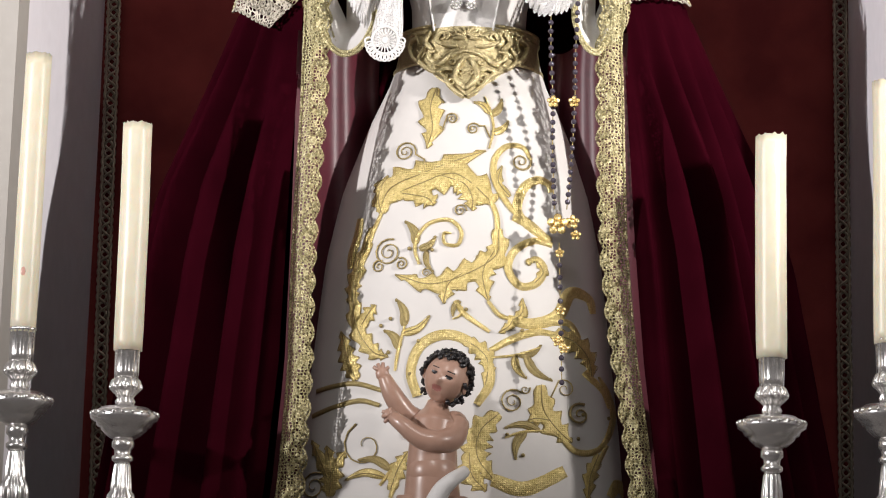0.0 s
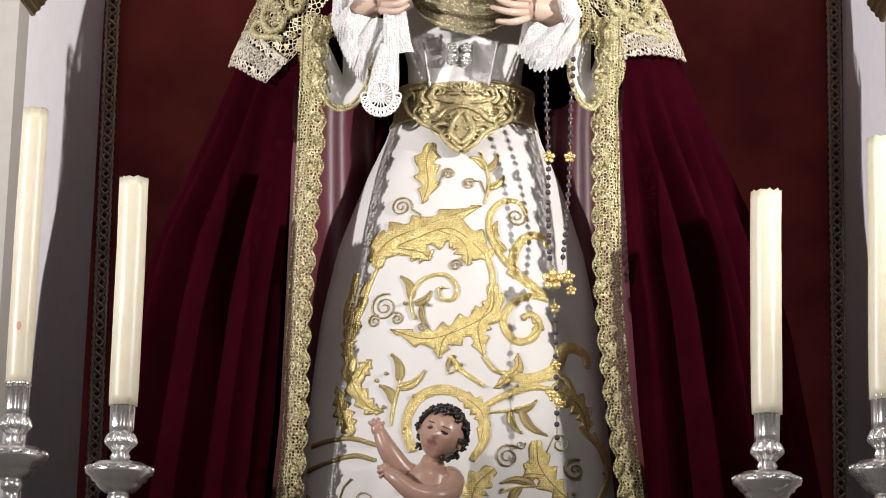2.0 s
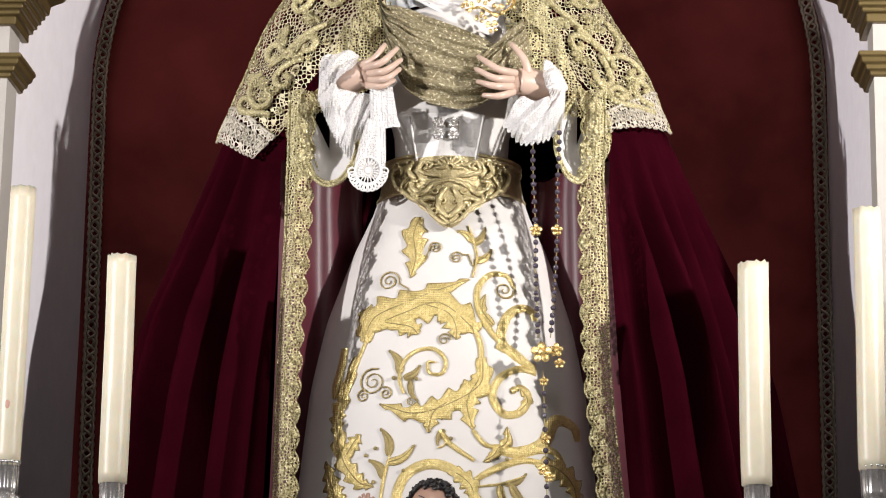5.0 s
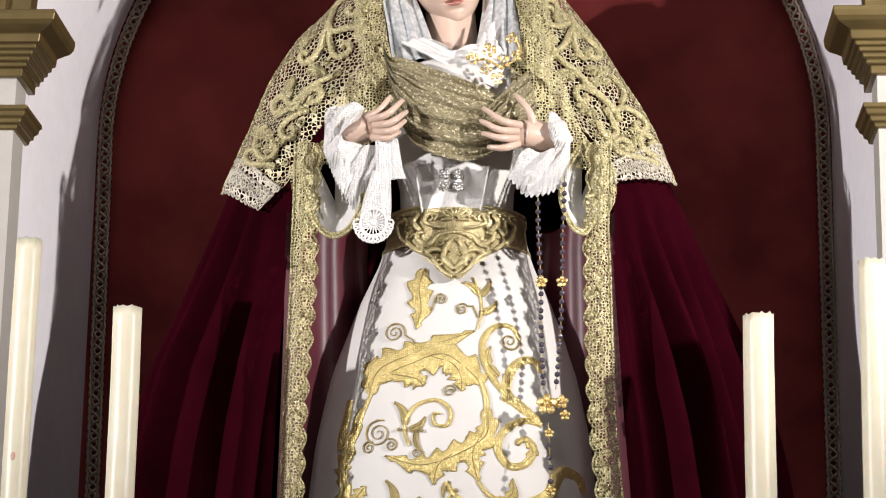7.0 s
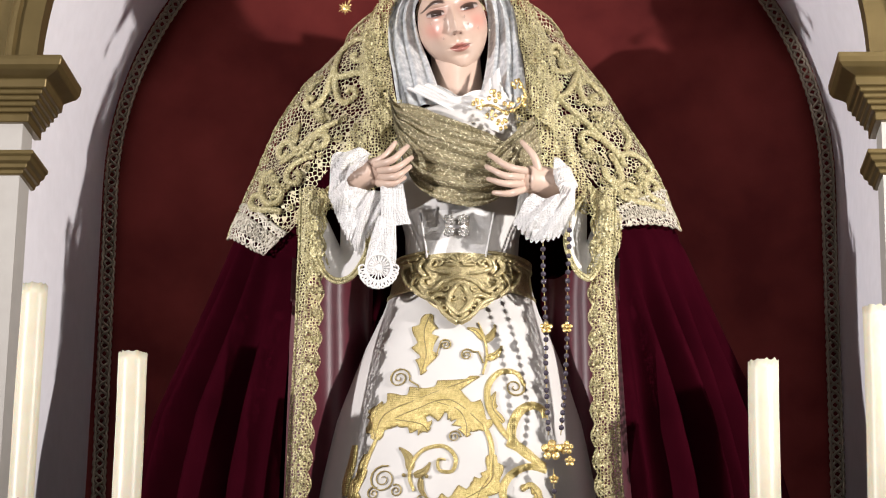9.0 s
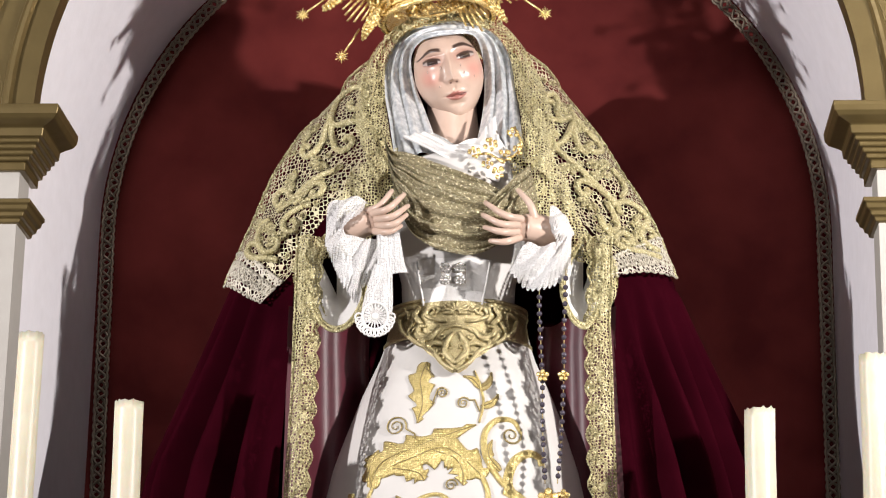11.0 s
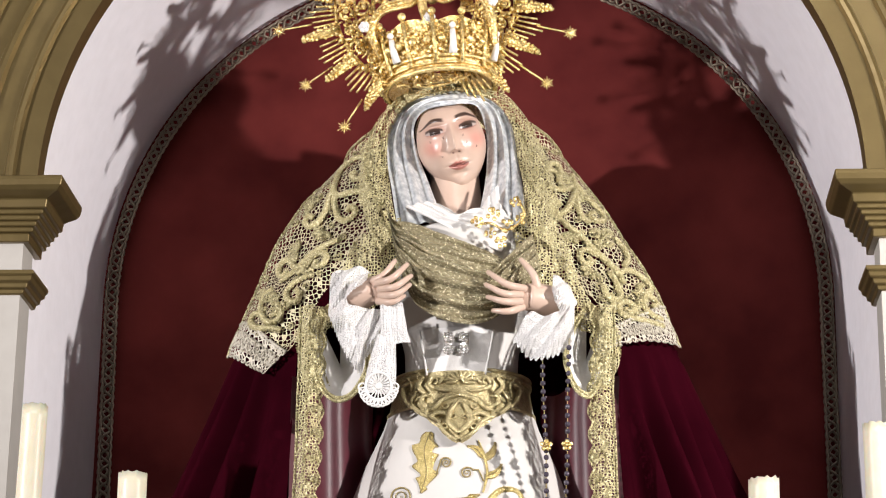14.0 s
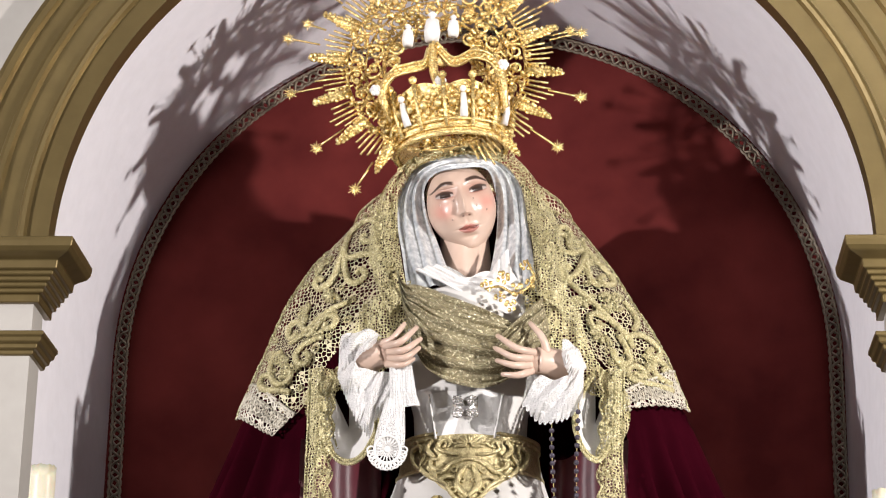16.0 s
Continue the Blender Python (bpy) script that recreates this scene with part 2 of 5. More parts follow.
tagged(new("wall_niche", finish("wall_niche", bm, plaster)), "white plastered barrel-vaulted niche behind the statue", "niche wall", kind="structure")

bm = bmesh.new()
outer = []
for x, z in line:
    if z <= CZ:
        outer.append((math.copysign(7.0, x - CX), z))
    else:
        t = math.atan2(z - CZ, x - CX)
        k = min(7.0 / max(abs(math.cos(t)), 1e-6), 3.6 / max(math.sin(t), 1e-6))
        outer.append((CX + k * math.cos(t), CZ + k * math.sin(t)))
for k in range(len(line) - 1):
    q = [bm.verts.new((x, FRONT + 0.001, z)) for x, z in (line[k], line[k + 1], outer[k + 1], outer[k])]
    bm.faces.new(q)
box(bm, (-7.0, FRONT, 0), (7.0, FRONT + 0.3, FOOT))
bmesh.ops.remove_doubles(bm, verts=bm.verts, dist=0.0005)
tagged(new("wall_north", finish("wall_north", bm, cream, False)), "cream plastered chapel wall round the niche", "wall", kind="structure")

bm = bmesh.new()
pts = arch(RAD + 0.02, FOOT)
c = bm.verts.new((CX, BACK, 2.9))
vs = [bm.verts.new((x, BACK + 0.012 * wob(x * 3, z * 1.2, 5), z)) for x, z in pts]
inner = [bm.verts.new((CX + (x - CX) * 0.5, BACK + 0.012 * wob(x * 1.5, z * 3, 9), 2.9 + (z - 2.9) * 0.5)) for x, z in pts]
for k in range(len(vs) - 1):
    bm.faces.new((vs[k], vs[k + 1], inner[k + 1], inner[k]))
    bm.faces.new((inner[k], inner[k + 1], c))
tagged(new("backdrop", finish("backdrop", bm, velvet_red)), "dark red velvet cloth lining the back of the niche", "backcloth", kind="structure")

# braid along the edge of the cloth: two crossing cords between scalloped edges
bm = bmesh.new()
BC, BZ, BR, BY = 0.011, 3.342, 0.871, 0.515
foot_len = BZ - FOOT
total = 2 * foot_len + math.pi * BR


def braid_at(s, off):
    """A point s metres along the braid and off metres outwards."""
    if s < foot_len:
        return Vector((BC - BR - off + 0.014 * (BZ - FOOT - s), BY, FOOT + s))
    if s > foot_len + math.pi * BR:
        return Vector((BC + BR + off + 0.006 * (s - foot_len - math.pi * BR), BY, BZ - (s - foot_len - math.pi * BR)))
    t = (s - foot_len) / BR
    return Vector((BC - (BR + off) * math.cos(t), BY, BZ + (BR + off) * math.sin(t)))


CELL = 0.0205
n = int(total / CELL) * 6
for ph in (0, math.pi):
    tube(bm, [braid_at(total * i / n, 0.0092 * math.sin(math.pi * (total * i / n) / CELL + ph)) - Vector((0, 0.003 * math.cos(2 * math.pi * total * i / n / CELL + ph), 0)) for i in range(n + 1)], 0.0034, 4)
    tube(bm, [braid_at(total * i / n, (0.0118 + 0.0030 * abs(math.sin(math.pi * (total * i / n) / CELL))) * (1 if ph else -1)) for i in range(n + 1)], 0.0034, 4)
tagged(new("trim", finish("trim", bm, braid_mat)), "tarnished gold lattice braid edging the red cloth", "braid", kind="structure")

# pilasters with their mouldings, and the gilded archivolt
bm = bmesh.new()
for s in (-1, 1):
    e = CX + s * (RAD - 0.003)
    box(bm, (min(e, e + s * 0.62), FRONT - 0.03, 0), (max(e, e + s * 0.62), FRONT + 0.06, 3.3))
tagged(new("pilaster", finish("pilaster", bm, cream, False)), "plain cream painted pilasters flanking the niche", "pilaster", kind="structure")


def moulding(name, profile, s, label):
    """A cornice that wraps round a pilaster's corner into the niche: profile of (outwards, z)."""
    bm = bmesh.new()
    e = CX + s * (RAD - 0.003)
    cols = []
    for o, z in profile:
        f = FRONT - 0.03 - o
        cols.append([bm.verts.new(p) for p in ((e + s * 0.66, f, z), (e - s * o, f, z), (e - s * o, -0.115, z), (e + s * 0.02, -0.115, z), (e + s * 0.66, -0.115, z))])
    for a, b in zip(cols, cols[1:]):
        for k in range(5):
            bm.faces.new((a[k], a[(k + 1) % 5], b[(k + 1) % 5], b[k]))
    bm.faces.new(cols[0])
    bm.faces.new(cols[-1])
    ob = new(name, finish(name, bm, gold_paint, False))
    ob.modifiers.new("bevel", "BEVEL").width = 0.0018
    return tagged(ob, label, "cornice", kind="structure")


CORNICE = [(0.000, 3.195), (0.012, 3.195), (0.012, 3.222), (0.020, 3.224), (0.020, 3.238), (0.027, 3.240), (0.027, 3.254), (0.034, 3.256), (0.034, 3.270), (0.041, 3.272), (0.041, 3.286), (0.048, 3.288), (0.050, 3.316), (0.058, 3.322), (0.074, 3.332), (0.080, 3.345), (0.082, 3.362), (0.082, 3.376), (0.0, 3.376)]
ASTRAGAL = [(0.000, 3.102), (0.008, 3.104), (0.010, 3.116), (0.018, 3.119), (0.020, 3.132), (0.028, 3.136), (0.031, 3.150), (0.036, 3.153), (0.036, 3.166), (0.0, 3.166)]
CORNICE = [(1.18 * o, 3.246 + (z - 3.195) * 0.674) for o, z in CORNICE]
ASTRAGAL = [(0.95 * o, 3.130 + (z - 3.102) * 0.734) for o, z in ASTRAGAL]
for s in (-1, 1):
    moulding("capital", CORNICE, s, "gilded stepped cornice capital on the pilaster")
    moulding("astragal", ASTRAGAL, s, "small gilded moulding below the capital")

bm = bmesh.new()
ARCHI = [(-0.004, 0.03), (-0.004, -0.022), (0.036, -0.022), (0.040, -0.034), (0.046, -0.038), (0.052, -0.034), (0.056, -0.022), (0.094, -0.026), (0.098, -0.040), (0.105, -0.044), (0.112, -0.040), (0.116, -0.028), (0.150, -0.030), (0.154, -0.044), (0.164, -0.050), (0.174, -0.044), (0.178, 0.0)]
ARCHI = [(1.2 * r - 0.016, y) for r, y in ARCHI]
rows = []
for k in range(97):
    t = math.pi * k / 96
    rows.append([bm.verts.new((CX - (RAD + r) * math.cos(t), FRONT + y, CZ + 0.015 + (RAD + r) * math.sin(t))) for r, y in ARCHI])
for a, b in zip(rows, rows[1:]):
    for i in range(len(ARCHI) - 1):
        bm.faces.new((a[i], a[i + 1], b[i + 1], b[i]))
tagged(new("archivolt", finish("archivolt", bm, gold_paint, False)), "gilded moulded archivolt round the niche", "archivolt", kind="structure")

# unseen chapel shell, added to close the place and bounce light back
for name, lo, hi, m, label in (
    ("floor", (-7, -9, -0.1), (7, 0.3, 0), stone, "grey stone chapel floor"),
    ("ceiling", (-7, -9, 6.9), (7, 0.3, 7.0), plaster, "white plaster ceiling, unseen, added to bounce light"),
    ("wall_east", (7, -9, 0), (7.2, 0.3, 7), plaster, "plain white side wall, unseen, added to bounce light"),
    ("wall_west", (-7.2, -9, 0), (-7, 0.3, 7), plaster, "plain white side wall, unseen, added to bounce light"),
    ("wall_south", (-7, -9.2, 0), (7, -9, 7), plaster, "plain white wall behind the nave, unseen, added to bounce light"),
):
    bm = bmesh.new()
    box(bm, lo, hi)
    tagged(new(name, finish(name, bm, m, False)), label, name.split("_")[0], kind="structure")

# altar ledge under the candlesticks, and the pedestal under the statue
bm = bmesh.new()
box(bm, (-1.3, -0.75, 0), (1.3, FRONT - 0.031, 1.62))
single("altar_ledge", bm, stone, "grey stone altar ledge carrying the candlesticks", "altar", smooth=False)
bm = bmesh.new()
lathe(bm, [(0.42, FOOT - 0.01), (0.42, 1.60), (0.39, 1.62), (0.39, 1.66)], (0.03, 0.12), 40)
single("pedestal", bm, wood, "dark wooden pedestal below the dressed statue", "pedestal")


# ---- the skirt ----
ZS, AS = [1.66, 2.13, 2.3, 2.49, 2.65, 2.8, 2.9, 2.96, 3.1], [0.375, 0.345, 0.325, 0.30, 0.265, 0.21, 0.165, 0.15, 0.15]
SX, SY = 0.03, 0.02


def skirt_front(x, z):
    """How far forward the skirt's front lies."""
    a = lerp(z, ZS, AS)
    q = max(0.02, 1 - ((x - SX) / a) ** 2)
    return SY - 0.75 * a * math.sqrt(q)


def on_skirt(x, z, lift=0.004):
    return Vector((x, skirt_front(x, z) - lift, z))


skirt = thing("skirt", (SX, SY, 1.66), "white satin bell skirt with raised gold leaf embroidery", "skirt")
bm = bmesh.new()


def skirt_at(u, v):
    z = 1.66 + (2.97 - 1.66) * v
    a = lerp(z, ZS, AS)
    t = 2 * math.pi * u
    fold = 1 + 0.0045 * (1 - v) * (math.sin(14 * t) + 2 * wob(4 * math.cos(t), 4 * math.sin(t), z * 0.7))
    return (SX + a * fold * math.sin(t), SY - 0.75 * a * fold * math.cos(t), z)


grid(bm, skirt_at, 160, 48, wrap=True)
part("cloth", bm, satin, skirt)


# ---- the embroidery on it ----
def stem(pts, width=0.008, taper=0.4, name="gold_stem", m=None, lift=0.006):
    """A raised cord of gold thread through a few points (x, z) on the skirt."""
    line = spline([(p[0], 0, p[1]) for p in pts], 9)
    bm = bmesh.new()
    n = len(line)
    rows = []
    for i, p in enumerate(line):
        d = (line[min(i + 1, n - 1)] - line[max(i - 1, 0)]).normalized()
        w = width / 2 * (taper + (1 - taper) * math.sin(math.pi * min(1, 0.12 + 0.88 * i / n)) ** 0.6)
        rows.append([bm.verts.new(on_skirt(p.x - d.z * w * k, p.z + d.x * w * k, l)) for k, l in ((-1, 0.0005), (-0.6, lift * 0.8), (0, lift), (0.6, lift * 0.8), (1, 0.0005))])
    for a, b in zip(rows, rows[1:]):
        for k in range(4):
            bm.faces.new((a[k], a[k + 1], b[k + 1], b[k]))
    return part(name, bm, m or gold_thread, skirt)


def curl(c, r, turns=1.6, start=0.0, way=1, width=0.004, m=None, tail=None):
    """A spiral of thread that winds into the point c."""
    pts = []
    n = int(14 * turns)
    for k in range(n + 1):
        t = start + way * 2 * math.pi * turns * k / n
        q = r * (1 - 0.88 * k / n)
        pts.append((c[0] + q * math.cos(t), c[1] + q * math.sin(t)))
    if tail:
        pts = list(tail) + pts
    line = pts
    bm = bmesh.new()
    tube(bm, [on_skirt(x, z, 0.003) for x, z in line], lambda s: width / 2 * (1 - 0.5 * s), 5)
    return part("gold_curl", bm, m or dull_gold, skirt)


def leaf(pts, width, teeth=5, name="gold_leaf", m=None, lift=0.008, seed=0):
    """A padded acanthus leaf with a toothed edge along a spine of a few points (x, z)."""
    line = spline([(p[0], 0, p[1]) for p in pts], 20)
    bm = bmesh.new()
    n = len(line)
    rows = []
    for i, p in enumerate(line):
        s = i / (n - 1)
        d = (line[min(i + 1, n - 1)] - line[max(i - 1, 0)]).normalized()
        body = math.sin(math.pi * min(1, 0.025 + 0.975 * s) ** 0.78) ** 0.75
        row = []
        for k in (-1, -0.8, -0.45, 0, 0.45, 0.8, 1):
            saw = (teeth * s + (0.4 if k > 0 else 0) + 0.13 * math.sin(seed + 3 * s)) % 1
            cut = 1 - 0.68 * saw ** 1.2 if abs(k) > 0.9 else 1 - 0.35 * saw if abs(k) > 0.5 else 1
            w = width / 2 * max(0.04, body) * cut
            h = lift * (1 - abs(k) ** 1.6) * (0.35 + 0.65 * body) * (0.75 + 0.35 * (1 - saw)) + 0.0008
            if k == 0:
                h *= 0.6
            fore = 0.10 * width * abs(k) * (1 - saw) * body * (teeth > 1)
            row.append(bm.verts.new(on_skirt(p.x - d.z * w * k + d.x * fore, p.z + d.x * w * k + d.z * fore, h)))
        rows.append(row)
    for a, b in zip(rows, rows[1:]):
        for k in range(6):
            bm.faces.new((a[k], a[k + 1], b[k + 1], b[k]))
    for k in (0, 3, 6):
        tube(bm, [r[k].co + Vector((0, -0.001, 0)) for r in rows], 0.0011, 4, idx=1)
    m = [m or gold_thread, dull_gold]
    return part(name, bm, m, skirt)


def blade(a, b, width=0.02, m=None):
    """A plain pointed leaf."""
    mid = ((a[0] + b[0]) / 2 + (b[1] - a[1]) * 0.12, (a[1] + b[1]) / 2 - (b[0] - a[0]) * 0.12)
    return leaf([a, mid, b], width, 0.6, "gold_blade", m or dull_gold, 0.006)


# under the belt
leaf([(-0.029, 2.858), (-0.04, 2.815), (-0.034, 2.762), (-0.044, 2.717)], 0.062, 4)
blade((-0.029, 2.858), (-0.012, 2.821), 0.014)
curl((0.007, 2.784), 0.013, 1.7, 2.5, -1, 0.004, tail=[(-0.026, 2.768), (-0.013, 2.758)])
curl((0.052, 2.761), 0.014, 1.8, 0.5, 1, 0.004, tail=[(0.087, 2.743), (0.076, 2.769)])
stem([(0.086, 2.717), (0.094, 2.763), (0.085, 2.808), (0.074, 2.837)], 0.006)
blade((0.085, 2.798), (0.051, 2.824), 0.022, gold_thread)
blade((0.085, 2.793), (0.11, 2.835), 0.022)
blade((0.091, 2.754), (0.125, 2.785), 0.022, gold_thread)
# great leaf across the front
leaf([(-0.139, 2.579), (-0.117, 2.631), (-0.042, 2.663), (0.08, 2.712)], 0.080, 6, seed=1)
leaf([(-0.116, 2.614), (-0.053, 2.638), (0.018, 2.658), (0.083, 2.61), (0.093, 2.592)], 0.088, 6, seed=2)
leaf([(-0.012, 2.655), (0.036, 2.637), (0.054, 2.609), (0.056, 2.578)], 0.062, 4, seed=3)
leaf([(-0.135, 2.579), (-0.143, 2.617), (-0.125, 2.662)], 0.034, 3, seed=4)
leaf([(-0.094, 2.619), (-0.04, 2.606), (-0.024, 2.59)], 0.05, 4, seed=5)
curl((-0.09, 2.712), 0.024, 2.1, -0.3, 1, 0.004, tail=[(-0.045, 2.663), (-0.048, 2.692)])
curl((0.031, 2.578), 0.014, 1.6, 0.0, 1, 0.004)
stem([(-0.135, 2.579), (-0.152, 2.537), (-0.165, 2.489)], 0.010)
stem([(-0.181, 2.572), (-0.185, 2.535), (-0.196, 2.493), (-0.199, 2.463)], 0.020)
# scrolls beside it
stem([(0.159, 2.565), (0.13, 2.594), (0.102, 2.642), (0.098, 2.692), (0.122, 2.725), (0.156, 2.726), (0.174, 2.699)], 0.014)
curl((0.153, 2.693), 0.022, 1.7, 0.6, -1, 0.005)
leaf([(0.132, 2.612), (0.108, 2.644), (0.114, 2.68)], 0.022, 2)
stem([(0.217, 2.526), (0.177, 2.548), (0.148, 2.583), (0.158, 2.631), (0.186, 2.655), (0.21, 2.65), (0.216, 2.631)], 0.020)
stem([(0.139, 2.57), (0.165, 2.56), (0.217, 2.522)], 0.022)
# middle sprig
stem([(-0.05, 2.463), (-0.06, 2.494), (-0.055, 2.524), (-0.032, 2.551), (0.009, 2.558), (0.034, 2.534), (0.028, 2.505), (0.002, 2.507), (-0.001, 2.529), (0.015, 2.529)], 0.009)
blade((-0.059, 2.506), (-0.083, 2.558), 0.026)
blade((-0.051, 2.496), (-0.017, 2.523), 0.022)
# second great leaf
stem([(0.09, 2.61), (0.107, 2.562), (0.106, 2.495)], 0.012)
leaf([(0.11, 2.543), (0.106, 2.483), (0.041, 2.439), (-0.028, 2.421), (-0.1, 2.443)], 0.066, 7, seed=6)
leaf([(0.104, 2.495), (0.081, 2.446), (0.093, 2.387)], 0.056, 4, seed=7)
leaf([(0.041, 2.445), (0.012, 2.421), (0.002, 2.38)], 0.05, 4, seed=8)
curl((-0.116, 2.491), 0.030, 2.2, 1.2, 1, 0.004)
curl((-0.136, 2.462), 0.014, 1.7, 1.0, 1, 0.004)
curl((-0.088, 2.465), 0.014, 1.7, 2.0, -1, 0.004)
# spiral scroll and branches on the other side
stem([(0.221, 2.516), (0.183, 2.521), (0.145, 2.497), (0.132, 2.458), (0.156, 2.423), (0.19, 2.431), (0.205, 2.463), (0.189, 2.482), (0.171, 2.472)], 0.017, 0.5)
leaf([(0.184, 2.428), (0.203, 2.454), (0.189, 2.479)], 0.024, 2)
curl((0.175, 2.473), 0.010, 1.4, 0, 1, 0.004)
stem([(0.093, 2.387), (0.117, 2.359), (0.145, 2.352)], 0.010)
stem([(0.134, 2.351), (0.185, 2.345), (0.234, 2.367), (0.259, 2.418), (0.296, 2.413), (0.306, 2.382)], 0.026)
stem([(0.14, 2.348), (0.202, 2.349), (0.254, 2.354), (0.28, 2.325)], 0.016)
leaf([(0.14, 2.348), (0.162, 2.365), (0.163, 2.397)], 0.026, 2)
leaf([(0.145, 2.352), (0.136, 2.336), (0.116, 2.322)], 0.022, 2)
stem([(0.026, 2.386), (0.048, 2.357), (0.098, 2.323)], 0.012)
# acanthus down the other edge
leaf([(-0.153, 2.549), (-0.183, 2.454), (-0.191, 2.407), (-0.179, 2.358)], 0.040, 6, seed=9)
leaf([(-0.191, 2.425), (-0.178, 2.339), (-0.142, 2.284), (-0.108, 2.27)], 0.046, 6, seed=10)
leaf([(-0.171, 2.333), (-0.155, 2.361), (-0.139, 2.381)], 0.040, 3, seed=11)
leaf([(-0.174, 2.225), (-0.193, 2.27), (-0.212, 2.331)], 0.048, 5, seed=12)
stem([(-0.093, 2.241), (-0.088, 2.281), (-0.076, 2.334)], 0.008)
blade((-0.078, 2.334), (-0.096, 2.392), 0.026)
blade((-0.081, 2.319), (-0.024, 2.355), 0.024, gold_thread)
blade((-0.087, 2.287), (-0.119, 2.327), 0.026)
# ring behind the little statue, branches and lower leaves
stem([(-0.045, 2.188), (-0.06, 2.24), (-0.042, 2.292), (0.003, 2.315), (0.053, 2.304), (0.093, 2.264), (0.1, 2.218), (0.075, 2.172)], 0.022, 0.7)
leaf([(0.044, 2.306), (0.076, 2.287), (0.096, 2.259), (0.091, 2.201)], 0.044, 5, seed=13)
stem([(0.099, 2.284), (0.141, 2.309), (0.191, 2.328), (0.239, 2.326)], 0.016)
leaf([(0.22, 2.327), (0.265, 2.317), (0.297, 2.286), (0.306, 2.238)], 0.054, 6, seed=14)
stem([(0.101, 2.27), (0.152, 2.278), (0.201, 2.297)], 0.006)
blade((0.158, 2.278), (0.203, 2.302), 0.020)
blade((0.149, 2.275), (0.174, 2.23), 0.022, gold_thread)
blade((0.171, 2.278), (0.226, 2.229), 0.024)
stem([(0.289, 2.255), (0.33, 2.221), (0.344, 2.188)], 0.018)
curl((0.147, 2.182), 0.026, 2.0, 0.8, 1, 0.004)
curl((0.282, 2.165), 0.024, 1.6, 1.2, 1, 0.006)
leaf([(0.204, 2.22), (0.209, 2.17), (0.236, 2.132), (0.267, 2.106)], 0.066, 4, seed=15)
leaf([(0.224, 2.148), (0.196, 2.15), (0.178, 2.145)], 0.030, 2, seed=16)
stem([(0.236, 2.126), (0.276, 2.089), (0.324, 2.1), (0.35, 2.164), (0.341, 2.216), (0.32, 2.25)], 0.014)
blade((0.202, 2.125), (0.132, 2.128), 0.022)
blade((0.174, 2.122), (0.155, 2.064), 0.024)
stem([(0.133, 2.108), (0.168, 2.121), (0.208, 2.126)], 0.006)
leaf([(0.121, 2.157), (0.084, 2.118), (0.08, 2.067), (0.12, 2.014)], 0.070, 6, seed=17)
leaf([(0.063, 2.078), (0.069, 2.032), (0.098, 1.999)], 0.06, 4, seed=18)
stem([(0.109, 2.022), (0.176, 2.007), (0.254, 2.047)], 0.030, 0.7)
leaf([(0.322, 2.088), (0.305, 2.04), (0.3, 1.988)], 0.034, 4, seed=19)
stem([(0.339, 2.109), (0.324, 2.077), (0.306, 2.035)], 0.012)
stem([(0.344, 2.004), (0.363, 2.031), (0.382, 2.006)], 0.024)
stem([(-0.264, 2.21), (-0.224, 2.216), (-0.174, 2.218), (-0.117, 2.201)], 0.011, 0.8, m=dull_gold)
stem([(-0.271, 2.158), (-0.221, 2.172), (-0.166, 2.182), (-0.122, 2.171)], 0.011, 0.8, m=dull_gold)
leaf([(-0.223, 1.988), (-0.22, 2.034), (-0.233, 2.093)], 0.060, 5, seed=20)
leaf([(-0.225, 2.023), (-0.204, 2.062), (-0.19, 2.079)], 0.030, 3, seed=21)
leaf([(-0.227, 2.023), (-0.249, 2.071), (-0.268, 2.108)], 0.030, 3, seed=22)
blade((-0.096, 2.04), (-0.164, 2.061), 0.024)
blade((-0.107, 2.025), (-0.19, 2.021), 0.024, gold_thread)
leaf([(-0.094, 1.997), (-0.079, 2.042), (-0.06, 2.076)], 0.044, 4, seed=23)
stem([(-0.116, 2.008), (-0.096, 2.036), (-0.079, 2.059)], 0.008)
curl((-0.259, 2.011), 0.030, 1.8, 1.0, 1, 0.004)
curl((-0.15, 2.089), 0.050, 1.2, 2.0, 1, 0.004)
stem([(-0.094, 1.983), (-0.084, 2.019), (-0.09, 2.042)], 0.012)


# pearls and fine curls between the leaves
for x, z in ((-0.126, 2.336), (-0.108, 2.28), (-0.062, 2.234), (0.341, 2.166), (0.17, 2.074), (0.289, 2.166), (0.28, 2.115), (-0.072, 2.497), (-0.024, 2.493), (0.049, 2.368), (-0.046, 2.302), (0.163, 2.329), (0.138, 2.114), (-0.106, 2.35)):
    bm = bmesh.new()
    ball(bm, on_skirt(x, z, 0.004), 0.0042, seg=8)
    part("pearl", bm, dull_gold, skirt)
curl((-0.035, 2.445), 0.010, 1.5, 0.4, 1, 0.003)
curl((0.251, 2.215), 0.020, 1.4, 2.2, -1, 0.0035, tail=[(0.223, 2.194)])
curl((-0.063, 2.11), 0.012, 1.5, 1.0, 1, 0.003)
curl((0.172, 2.208), 0.010, 1.4, 0.5, -1, 0.003)
stem([(0.042, 2.374), (0.037, 2.356), (0.022, 2.348)], 0.005)
blade((0.036, 2.386), (0.022, 2.353), 0.016)
blade((-0.036, 2.491), (-0.02, 2.445), 0.016)

